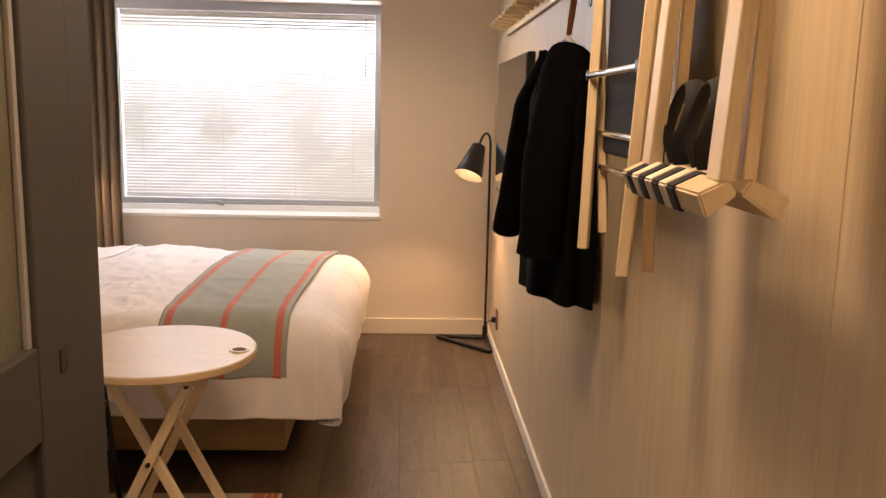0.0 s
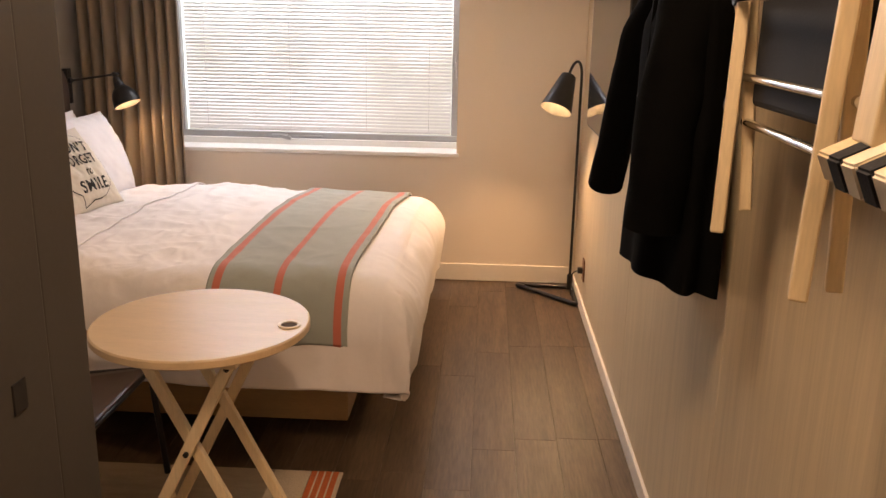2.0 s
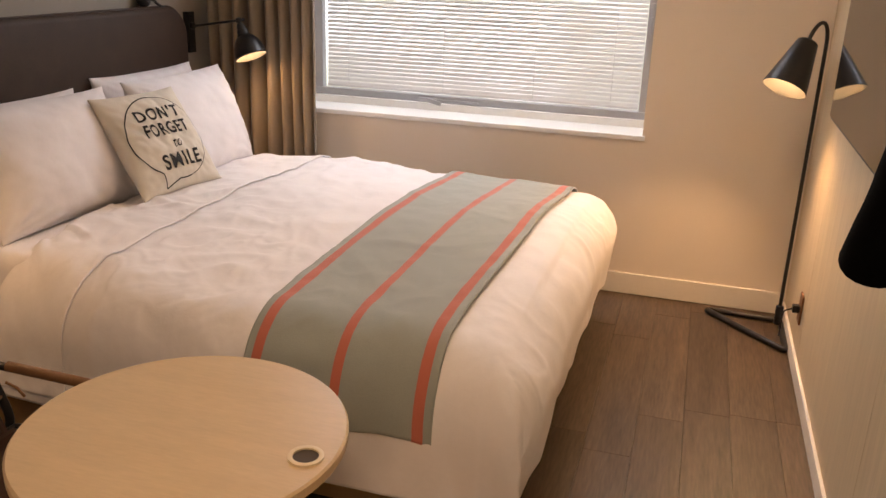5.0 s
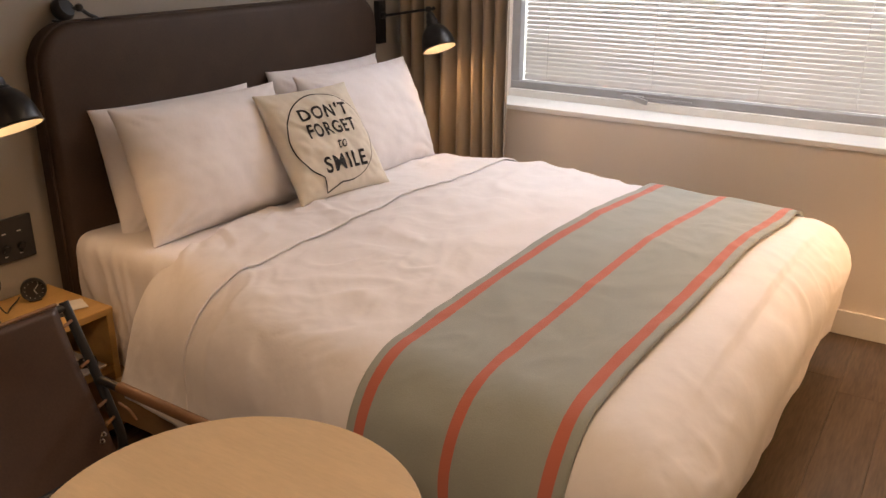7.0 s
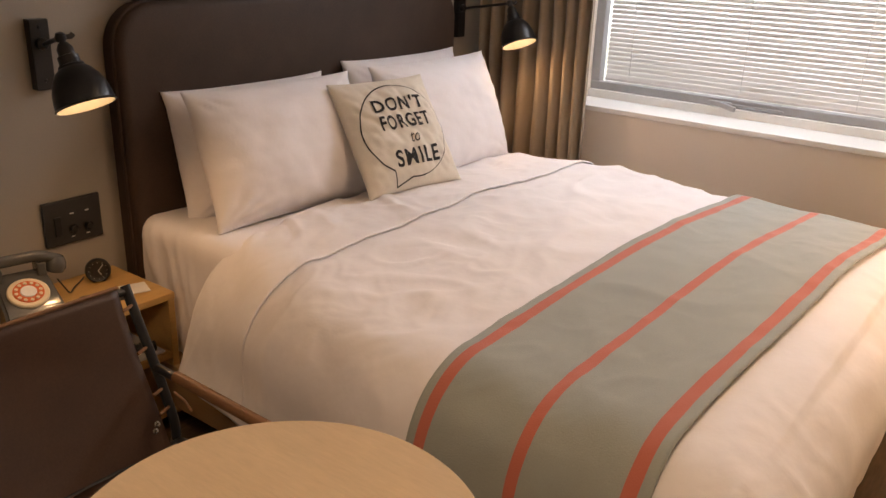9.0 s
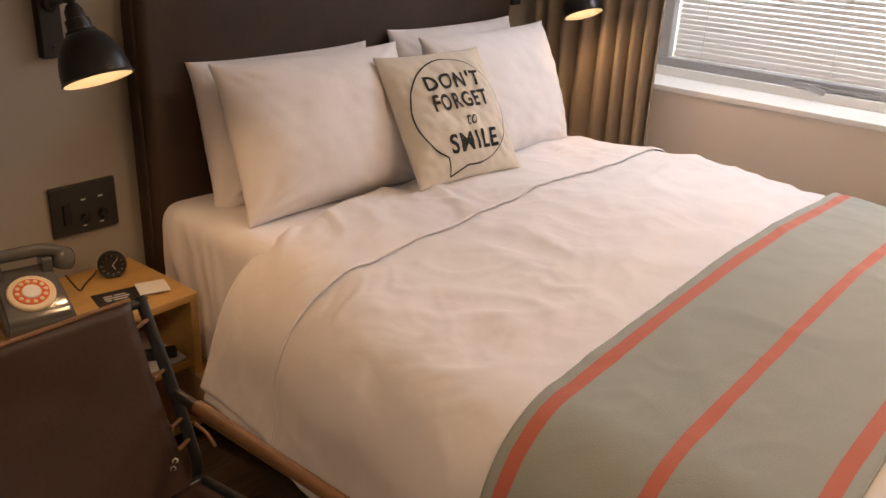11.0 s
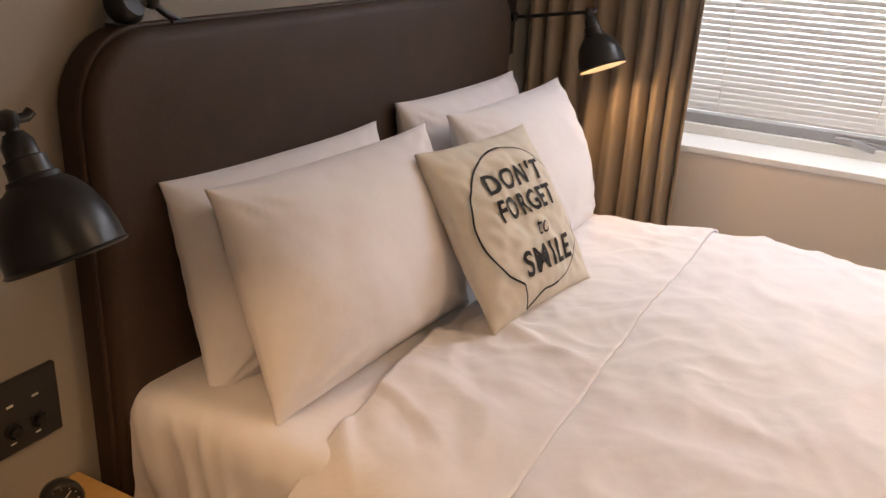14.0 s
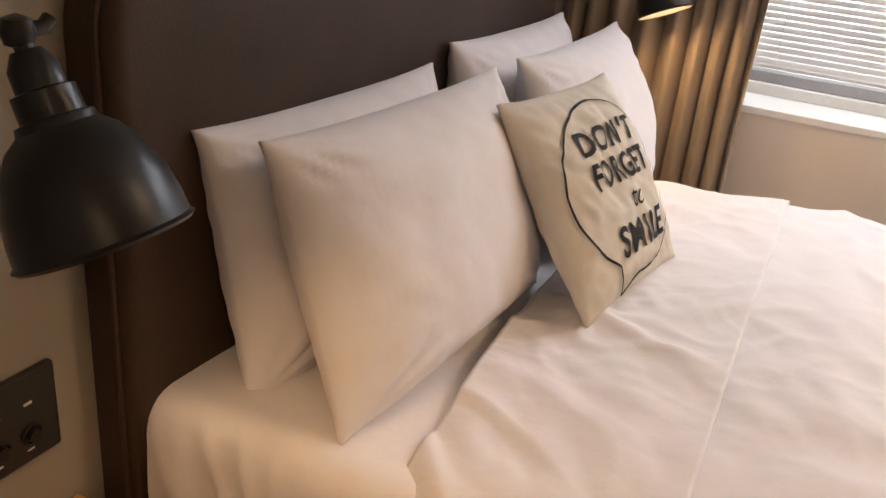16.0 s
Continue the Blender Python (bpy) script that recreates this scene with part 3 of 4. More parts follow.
def slogan_cushion():
    S, T = 0.398, 0.12
    ob = mesh_ob("cushion", pillow_bm(S, S, T, 21, n=110), M_LINEN, True, 180)
    ob.matrix_world = pose(-1.49, 3.938, 0.63, 0, 0, 90 - 9) @ pose(0, 0, 0, -34, 0, 0)
    tagged(ob, "square natural linen cushion printed with a slogan in a speech bubble", "cushion")

    def onto(bm, lift=0.0026):
        """Lays a flat drawing (x, y about the cushion's middle) on the front."""
        for v in bm.verts:
            u, w = v.co.x / (S / 2), v.co.y / (S / 2)
            w1 = noise.noise(Vector((u * 2.4, w * 2.4, 21 - 1)))
            w2 = noise.noise(Vector((u * 7 + 2 * w, w * 6, 21 - 4)))
            y = -pillow_depth(u, w, T) + (1 - u ** 6) * (1 - w ** 6) * (0.010 * w1 + 0.006 * w2) - lift
            v.co = Vector((v.co.x, y, S / 2 + v.co.y))
        return bm

    words = (("DON'T", 0.062, 0.98, 0.0016, 0.0, 0.002, 0.082), ("FORGET", 0.066, 0.76, 0.0017, 0.0, 0.004, 0.020), ("to", 0.058, 0.75, 0.0, 0.3, 0.014, -0.036), ("SMILE", 0.074, 0.90, 0.0017, 0.0, 0.008, -0.102))
    for word, size, wide, bold, shear, x, y in words:
        bm = letters(word, size, wide, bold, shear, 1.0 if word == "to" else 1.16)
        bmesh.ops.translate(bm, vec=(x, y, 0), verts=bm.verts)
        bmesh.ops.triangulate(bm, faces=bm.faces)
        for _ in range(2):
            long_edges = [e for e in bm.edges if e.calc_length() > 0.015]
            if long_edges:
                bmesh.ops.subdivide_edges(bm, edges=long_edges, cuts=1)
                bmesh.ops.triangulate(bm, faces=bm.faces)
        part("lettering", onto(bm), M_INK, ob, "black printed slogan", smooth=False)
    pts = []
    for i in range(73):
        a = radians(-126 - (360 - 26) * i / 72)
        pts.append((-0.002 + 0.166 * math.cos(a), -0.004 + 0.160 * math.sin(a)))
    pts = [(-0.100, -0.183)] + pts[::-1] + [(-0.100, -0.183)]
    strip = bmesh.new()
    last = None
    for i in range(len(pts) - 1):
        a, b = Vector((*pts[i], 0)), Vector((*pts[i + 1], 0))
        n = max(1, int((b - a).length / 0.012))
        for k in range(n):
            p, q = a.lerp(b, k / n), a.lerp(b, (k + 1) / n)
            side = Vector((-(q - p).y, (q - p).x, 0)).normalized() * (0.0013 if pts[i][0] > 0.02 else 0.0022)
            strip.faces.new([strip.verts.new(c) for c in (p - side, q - side, q + side, p + side)])
    bmesh.ops.remove_doubles(strip, verts=strip.verts, dist=0.0004)
    part("speech_bubble", onto(strip, 0.0028), M_INK, ob, "thin black speech bubble outline", smooth=False)


slogan_cushion()


# ---- sconces and the reading lamp over the headboard ----
def shade_profile(r, h):
    """Bell shade, rim at z 0, neck at z h."""
    out = [(r, 0.0), (r + 0.003, 0.003), (r, 0.006), (r * 0.985, h * 0.14), (r * 0.93, h * 0.28), (r * 0.80, h * 0.44), (r * 0.62, h * 0.56), (r * 0.45, h * 0.62), (r * 0.43, h * 0.66), (r * 0.36, h * 0.67), (r * 0.35, h * 0.80), (r * 0.28, h * 0.81), (r * 0.27, h * 0.92), (r * 0.17, h)]
    return out


def bell(parent, m, r=0.072, h=0.16):
    s = part("shade", turned(lathe(shade_profile(r, h), 40, False), m), M_BLACK, parent, "black metal bell shade", angle=35)
    inner = [(r - 0.002, 0.001), (r * 0.93, h * 0.14), (r * 0.88, h * 0.28), (r * 0.75, h * 0.43), (r * 0.55, h * 0.55), (0.0, h * 0.58)]
    part("lining", turned(lathe(inner, 40, False), m), M_INNER, s, "pale reflector lining")
    bulb = [(0.0, 0.026), (0.012, 0.028), (0.021, 0.040), (0.022, 0.052), (0.016, 0.07), (0.012, 0.085)]
    part("bulb", turned(lathe(bulb, 20, False), m), M_BULB, s, "glowing warm bulb")
    return s


def sconce(y, arm_end, aim, label):
    w = thing("wall_sconce", label, "wall lamp", "sconces beside the bed")
    plate = part("backplate", box(LX + 0.002, LX + 0.030, y - 0.027, y + 0.027, 0.995, 1.182, 0.003), M_BLACK, w)
    for z in (1.02, 1.16):
        part("screw", turned(lathe([(0.005, 0), (0.004, 0.003), (0.0, 0.0035)], 12), pose(LX + 0.030, y, z, 0, 90, 0)), M_BLACK, plate)
    part("boss", turned(lathe([(0.016, 0), (0.016, 0.012), (0.009, 0.018)], 20), pose(LX + 0.030, y, 1.118, 0, 90, 0)), M_BLACK, w)
    root = Vector((LX + 0.045, y, 1.118))
    end = Vector(arm_end)
    part("arm", tube([root, end], 0.006, 10), M_BLACK, w)
    k = part("knuckle", turned(lathe([(0.0, -0.014), (0.011, -0.010), (0.014, 0), (0.011, 0.010), (0.0, 0.014)], 16, False), Matrix.Translation(end)), M_BLACK, w)
    d = (Vector(aim) - end).normalized()
    side = d.cross(Vector((0, 0, 1)))
    side = side.normalized() if side.length > 0.05 else Vector((0, 1, 0))
    if side.y < 0:
        side = -side
    part("wing_nut", tube([end, end + side * 0.026, end + side * 0.034 + Vector((0, 0, 0.006))], 0.005, 8, flat=1.4), M_BLACK, k)
    neck = end + d * 0.025
    part("stem", tube([end, neck], 0.008, 10), M_BLACK, w)
    m = Matrix.Translation(neck + d * 0.150) @ (-d).to_track_quat("Z", "Y").to_matrix().to_4x4()
    bell(w, m)
    lamp("sconce_light", "SPOT", m @ Matrix.Translation((0, 0, 0.022)), SCONCE, size=0.02, cone=150)
    return w


sconce(3.029, (-1.823, 2.957, 1.162), (-1.750, 2.962, 1.0), "black swing-arm wall lamp lit above the nightstand")
sconce(4.925, (-1.791, 4.895, 1.158), (-1.718, 4.872, 1.0), "black swing-arm wall lamp lit beside the curtain")


def reading_lamp(y):
    r = thing("reading_lamp", "small black swivel spot fixed on top of the headboard", "reading lamp", "reading lamps on the headboard")
    z = 1.25
    part("head", turned(lathe([(0.0, -0.02), (0.027, -0.019), (0.034, -0.010), (0.034, 0.010), (0.027, 0.019), (0.0, 0.02)], 24, False), pose(LX + 0.035, y, z, 0, 62, 15)), M_BLACK, r)
    part("joint", turned(lathe([(0.0, -0.013), (0.010, -0.009), (0.013, 0), (0.010, 0.009), (0.0, 0.013)], 16, False), pose(LX + 0.05, y + 0.045, z + 0.003)), M_BLACK, r)
    part("arm", tube(rounded([(LX + 0.04, y, z), (LX + 0.05, y + 0.045, z + 0.003), (LX + 0.052, y + 0.075, z - 0.02), (LX + 0.052, y + 0.10, z - 0.030)], 0.012), 0.006, 10), M_BLACK, r)
    part("foot", box(LX + 0.04, LX + 0.066, y + 0.075, y + 0.115, 1.2165, 1.221, 0.001), M_BLACK, r)
    part("foot", box(LX + 0.02, LX + 0.05, y - 0.03, y + 0.02, 1.2165, 1.222, 0.001), M_BLACK, r)


for lamp_y in (3.345, 4.56):
    reading_lamp(lamp_y)


# ---- nightstand and what lies on it ----
NZ = 0.434
NY0, NY1, NX = 2.58, 3.175, -1.77


def nightstand():
    n = thing("nightstand", "honey oak nightstand with an open shelf", "nightstand")
    part("top", box(LX + 0.004, NX, NY0, NY1, NZ - 0.022, NZ, 0.003), M_OAK, n)
    for y in (NY0, NY1 - 0.022):
        part("side", box(LX + 0.004, NX - 0.004, y, y + 0.022, 0.04, NZ - 0.022, 0.002), M_OAK, n)
    part("shelf", box(LX + 0.004, NX - 0.008, NY0 + 0.022, NY1 - 0.022, 0.225, 0.245, 0.002), M_OAK, n)
    part("back", box(LX + 0.003, LX + 0.012, NY0 + 0.022, NY1 - 0.022, 0.04, NZ - 0.022), M_OAK, n)
    part("bottom", box(LX + 0.012, NX - 0.008, NY0 + 0.022, NY1 - 0.022, 0.04, 0.06, 0.002), M_OAK, n)
    for y in (NY0 + 0.03, NY1 - 0.03):
        for x in (LX + 0.04, NX - 0.04):
            part("foot", lathe([(0.014, 0.0), (0.014, 0.04)], 14), M_BLACK, n).location = (x, y, 0)


nightstand()
tray = tagged(mesh_ob("remote_tray", box(LX + 0.09, NX - 0.02, 2.93, 3.14, 0.2455, 0.252, 0.002), M_PAPER, True), "white paper folder lying on the nightstand shelf", "folder")


def remote():
    r = thing("remote_control", "black remote control on the nightstand shelf", "remote", m=pose(-1.86, 3.05, 0.2525, 0, 0, 62))
    part("body", box(-0.09, 0.09, -0.021, 0.021, 0, 0.018, 0.005, 3), M_PLATE, r)
    for i in range(8):
        for j in range(3):
            part("button", box(-0.075 + i * 0.018, -0.066 + i * 0.018, -0.014 + j * 0.011, -0.007 + j * 0.011, 0.018, 0.0195), M_MARK if (i + j) % 4 == 0 else M_PHONE, r)


remote()


def telephone():
    t = thing("telephone", "retro grey rotary-style telephone with orange and cream dial", "telephone", m=pose(-1.935, 2.83, NZ, 0, 0, 90 - 12))
    # local: front towards -y
    bm = bmesh.new()
    prof = [(-0.10, 0.0), (-0.10, 0.028), (-0.085, 0.045), (0.02, 0.095), (0.075, 0.098), (0.095, 0.07), (0.10, 0.0)]
    rows = [[bm.verts.new((x * (1 - 0.14 * max(0, z) / 0.1), y, z)) for y, z in prof] for x in (-0.078, 0.078)]
    for i in range(len(prof) - 1):
        bm.faces.new((rows[0][i], rows[0][i + 1], rows[1][i + 1], rows[1][i]))
    bm.faces.new(rows[0])
    bm.faces.new(rows[1])
    bm.faces.new((rows[0][0], rows[1][0], rows[1][-1], rows[0][-1]))
    bmesh.ops.bevel(bm, geom=list(bm.edges), offset=0.008, segments=3, affect="EDGES")
    body = part("body", bm, M_PHONE, t, "glossy grey plastic body", angle=50)
    tilt = math.degrees(math.atan2(0.05, 0.105))
    face = pose(0, -0.034, 0.0712, tilt, 0, 0)
    dial = part("dial", turned(lathe([(0.0, 0.007), (0.049, 0.007), (0.052, 0.004), (0.052, -0.006)], 40), face), M_CREAM, t, "cream dial ring")
    part("dial_card", turned(lathe([(0.0, 0.0085), (0.038, 0.0085), (0.039, 0.006)], 36), face), M_ORANGE, dial, "orange dial plate")
    for i in range(12):
        a = 2 * math.pi * i / 12
        part("digit_hole", turned(lathe([(0.0, 0.0105), (0.0042, 0.0105), (0.0052, 0.008)], 14), face @ Matrix.Translation((0.0305 * math.cos(a), 0.0305 * math.sin(a), 0))), M_CREAM, dial)
    part("dial_centre", turned(lathe([(0.0, 0.012), (0.019, 0.0115), (0.021, 0.008)], 24), face), M_PAPER, dial, "white dial centre")
    hand = part("handset", tube(rounded([(-0.105, 0.045, 0.118), (-0.06, 0.045, 0.142), (0.06, 0.045, 0.142), (0.105, 0.045, 0.118)], 0.05, 6), 0.015, 14, flat=1.2), M_PHONE, t, "grey handset")
    for x in (-0.098, 0.098):
        part("earpiece", turned(lathe([(0.0, -0.026), (0.024, -0.024), (0.028, -0.012), (0.026, 0.006), (0.018, 0.020), (0.0, 0.026)], 22, False), pose(x, 0.045, 0.112, 0, 14 if x > 0 else -14, 0)), M_PHONE, hand)
    for x in (-0.055, 0.055):
        part("cradle", box(x - 0.012, x + 0.012, 0.02, 0.07, 0.09, 0.127, 0.004), M_PHONE, t)


telephone()


def clock():
    c = thing("alarm_clock", "small round black alarm clock on the nightstand", "clock", m=pose(-2.0, 3.078, NZ, 0, 0, 90 - 25) @ Matrix.Scale(0.88, 4))
    m = pose(0, 0, 0.042, 90, 0, 0)
    part("case", turned(lathe([(0.0, -0.026), (0.022, -0.025), (0.034, -0.016), (0.040, 0.0), (0.041, 0.014), (0.036, 0.020), (0.033, 0.016), (0.0, 0.014)], 36, False), m), M_PLATE, c, angle=50)
    face = part("face", turned(lathe([(0.0, 0.0155), (0.033, 0.0155)], 36, False), m), M_BOOK, c, "black clock face")
    for a, ln, w in ((40, 0.026, 0.0022), (150, 0.017, 0.003)):
        part("hand", turned(box(-w / 2, w / 2, 0, ln, 0.0168, 0.0176), m @ pose(0, 0, 0, 0, 0, -a)), M_MARK, face)
    for i in range(12):
        part("hour_mark", turned(box(-0.0008, 0.0008, 0.027, 0.031, 0.0162, 0.0168), m @ pose(0, 0, 0, 0, 0, 30 * i)), M_MARK, face)
    part("stand", box(-0.02, 0.02, -0.012, 0.018, 0.0, 0.008, 0.002), M_PLATE, c)


clock()
wire = mesh_ob("black_cable", tube(rounded([(-1.95, 2.93, 0.50), (-1.96, 2.965, NZ + 0.006), (-2.0, 3.0, NZ + 0.004), (-2.03, 3.04, NZ + 0.004), (-2.05, 3.06, NZ + 0.004)], 0.02), 0.0022, 8), M_PLATE, True)
tagged(wire, "thin black cord lying on the nightstand", "cord")


def card(name, label, x, y, w, h, yaw, material, z, marks=()):
    c = thing(name, label, "card", m=pose(x, y, z, 0, 0, yaw))
    part("sheet", box(-w / 2, w / 2, -h / 2, h / 2, 0, 0.0022, 0.0006), material, c)
    for k, (mx, my, mw) in enumerate(marks):
        part("print_line", box(mx, mx + mw, my, my + 0.006, 0.0023, 0.0027), M_MARK, c, smooth=False)


card("booklet", "black booklet with pale print on the nightstand", -1.875, 3.02, 0.115, 0.085, 76, M_BOOK, NZ + 0.0005, ((-0.035, 0.012, 0.022), (-0.008, 0.012, 0.028), (-0.035, 0.0, 0.06), (-0.035, -0.012, 0.014), (-0.016, -0.012, 0.034)))
card("note_card", "white note card overlapping the black booklet", -1.862, 3.105, 0.075, 0.072, 70, M_PAPER, NZ + 0.0045, ())


def switches():
    s = thing("switch_panel", "black wall panel with sockets and switches", "switch panel")
    y0, y1, z0, z1 = 2.975, 3.152, 0.543, 0.675
    part("plate", box(LX + 0.001, LX + 0.013, y0, y1, z0, z1, 0.003), M_PLATE, s)
    x = LX + 0.013
    sw = part("rocker", box(x - 0.001, x + 0.005, y0 + 0.028, y0 + 0.05, z0 + 0.03, z1 - 0.045, 0.002), M_BLACK, s)
    for i in range(2):
        yc = y0 + 0.085 + 0.047 * i
        so = part("socket", turned(lathe([(0.013, 0.0), (0.015, 0.003), (0.013, 0.004), (0.012, 0.001), (0.0, 0.001)], 22), pose(x, yc, z0 + 0.042, 0, 90, 0)), M_BLACK, s)
        part("knob", turned(lathe([(0.009, 0.001), (0.009, 0.010), (0.0, 0.011)], 18), pose(x, yc, z0 + 0.042, 0, 90, 0)), M_BLACK, so)
        part("label_bar", box(x, x + 0.001, yc - 0.006, yc + 0.006, z1 - 0.045, z1 - 0.041), M_MARK, s)
        part("label_bar", box(x, x + 0.001, yc - 0.008, yc + 0.002, z0 + 0.018, z0 + 0.0205), M_MARK, s)


switches()


# ---- round side table ----
TX, TY, TZ, TR = -0.526, 2.452, 0.680, 0.283


def table():
    t = thing("side_table", "round pale ash folding table with crossed legs", "table")
    top = lathe([(TR - 0.004, -0.024), (TR, -0.020), (TR, -0.004), (TR - 0.004, 0.0)], 96)
    part("tabletop", turned(top, pose(TX, TY, TZ, 0, 0, 22)), M_TOP, t, "pale ash veneer round top", angle=30)
    c = Vector((TX + 0.236, TY - 0.012, TZ))
    ring = part("cup_ring", turned(lathe([(0.030, 0.0006), (0.030, 0.004), (0.026, 0.005), (0.022, 0.004), (0.022, 0.0006)], 36, False), Matrix.Translation(c)), M_CREAM, t, "cream cup holder ring")
    # no opening is cut: the hole's shade is the disc's dark colour
    part("cup_hole", turned(lathe([(0.0, 0.0008), (0.022, 0.0008)], 32, False), Matrix.Translation(c)), M_GAP, ring)
    # crossed legs: two outer and two inner, meeting at a pivot
    for s in (-1, 1):
        yo, yi = s * 0.155, s * 0.122
        q = pose(TX, TY, 0, 0, 0, -3)
        for a, b, yy in (((-0.18, 0.0), (0.14, TZ - 0.028), yo), ((0.20, 0.0), (-0.13, TZ - 0.028), yi)):
            bmv = bar((a[0], yy, a[1] + 0.012), (b[0], yy, b[1]), 0.030, 0.020, (1, 0, 0), 0.003)
            part("leg", turned(bmv, q), M_ASH, t)
        for x, z in ((0.006, 0.378), (0.125, TZ - 0.06)):
            part("bolt", turned(lathe([(0.0, -0.006), (0.007, -0.005), (0.007, 0.004)], 14), q @ pose(x, s * 0.168, z, 90 * s, 0, 0)), M_BLACK, t)
    q = pose(TX, TY, 0, 0, 0, -3)
    for x in (0.14, -0.13):
        part("top_rail", turned(box(x - 0.016, x + 0.016, -0.19, 0.19, TZ - 0.052, TZ - 0.0245, 0.003), q), M_ASH, t)
    for x in (-0.185, 0.185):
        part("stretcher", turned(box(x - 0.011, x + 0.011, -0.15, 0.15, 0.045, 0.070, 0.003), q), M_ASH, t)


table()


# ---- leather sling armchair ----
def armchair():
    a = thing("armchair", "low dark brown leather sling armchair with black tube frame", "armchair", m=pose(0, 0, 0))
    yn, yf = 2.27, 2.82
    back_top, back_low = (-1.43, 0.66), (-1.27, 0.33)
    for y in (yn, yf):
        part("side_frame", tube(rounded([(-0.80, y, 0.0105), (-0.845, y, 0.478), (-1.345, y, 0.487)], 0.05), 0.0105, 12), M_BLACKTUBE, a)
        part("back_post", tube(rounded([(back_top[0] - 0.005, y, back_top[1] + 0.002), (-1.345, y, 0.487), (-1.275, y, 0.33), (-1.50, y, 0.0105)], 0.06), 0.0115, 12), M_BLACKTUBE, a)
        part("seat_rail", tube([(-0.83, y, 0.375), (-1.27, y, 0.32)], 0.010, 12), M_BLACKTUBE, a)
        part("arm_pad", tube([(-0.88, y, 0.481), (-1.27, y, 0.489)], 0.0132, 14, flat=1.0), M_PIPE, a, "stitched brown leather arm wrap")
    for x, z in ((-0.83, 0.375), (-1.275, 0.32), (back_top[0], back_top[1] - 0.01), (-1.46, 0.07)):
        part("cross_tube", tube([(x, yn, z), (x, yf, z)], 0.0095, 12), M_BLACKTUBE, a)

    def sling(line, y0, y1, sag, thick, name, label):
        bm = bmesh.new()
        n, k = 22, 26
        grid = []
        for i in range(n + 1):
            s = i / n * (len(line) - 1)
            j = min(int(s), len(line) - 2)
            p = Vector((line[j][0], 0, line[j][1])).lerp(Vector((line[j + 1][0], 0, line[j + 1][1])), s - j)
            row = []
            for q in range(k + 1):
                v = q / k
                d = sag * math.sin(math.pi * i / n) * math.sin(math.pi * v) + 0.003 * noise.noise(Vector((i * 0.25, v * 5, 3)))
                row.append(bm.verts.new((p.x - d * (0.9 if name == "backrest" else 0.1), y0 + (y1 - y0) * v, p.z - d * (0.25 if name == "backrest" else 1))))
            grid.append(row)
        for r0, r1 in zip(grid, grid[1:]):
            for q in range(k):
                bm.faces.new((r0[q], r0[q + 1], r1[q + 1], r1[q]))
        ob = part(name, bm, M_CHAIR, a, label, angle=180)
        so = ob.modifiers.new("thickness", "SOLIDIFY")
        so.thickness, so.offset = thick, 0.0
        return ob

    b = sling([(back_top[0] + 0.013, back_top[1] + 0.006), (-1.37, 0.54), (-1.30, 0.40), (-1.258, 0.30)], yn + 0.025, yf - 0.032, 0.022, 0.006, "backrest", "dark brown leather back sling")
    sling([(-0.825, 0.388), (-1.05, 0.35), (-1.265, 0.325)], yn + 0.018, yf - 0.018, 0.025, 0.006, "seat", "dark brown leather seat sling")
    part("top_piping", tube([(back_top[0] + 0.012, yn + 0.02, back_top[1] + 0.011), (back_top[0] + 0.012, yf - 0.03, back_top[1] + 0.011)], 0.0045, 8), M_PIPE, b, "tan stitched top edge")
    for z in (0.62, 0.53, 0.44, 0.40):
        f = (back_top[1] - z) / (back_top[1] - back_low[1])
        x = back_top[0] + (back_low[0] - back_top[0]) * f
        part("lacing", tube([(x + 0.012, yf - 0.034, z), (x + 0.002, yf, z + 0.004)], 0.004, 8), M_PIPE, b, "tan leather lacing")
    for z in (0.385, 0.37):
        part("eyelet", turned(lathe([(0.004, 0.0), (0.007, 0.002), (0.004, 0.003)], 14, False), pose(-1.284, yf - 0.05 - 0.4 * (0.385 - z), z, 0, 70, 0)), M_CHROME, b, "steel eyelet")
    part("lace_end", tube([(-1.29, yf + 0.004, 0.44), (-1.265, yf + 0.012, 0.425), (-1.25, yf + 0.018, 0.40)], 0.0035, 8), M_PIPE, b)


armchair()


def rug():
    r = thing("rug", "beige woven rug with an orange end band", "rug")
    part("field", box(-1.62, -0.455, 1.72, 2.876, 0.0, 0.008, 0.002), M_RUG, r)
    part("border", box(-0.455, -0.335, 1.72, 2.876, 0.0, 0.008, 0.002), M_RUGW, r)
    for i in range(4):
        x = -0.333 + 0.024 * i
        part("band", box(x, x + 0.019, 1.72, 2.876, 0.0, 0.0082, 0.002), M_RUGO, r)
        part("band_gap", box(x + 0.019, x + 0.024, 1.72, 2.876, 0.0, 0.0072), M_RUGW, r)
    part("edge", box(-0.237, -0.229, 1.72, 2.876, 0.0, 0.008, 0.002), M_RUGW, r)


rug()


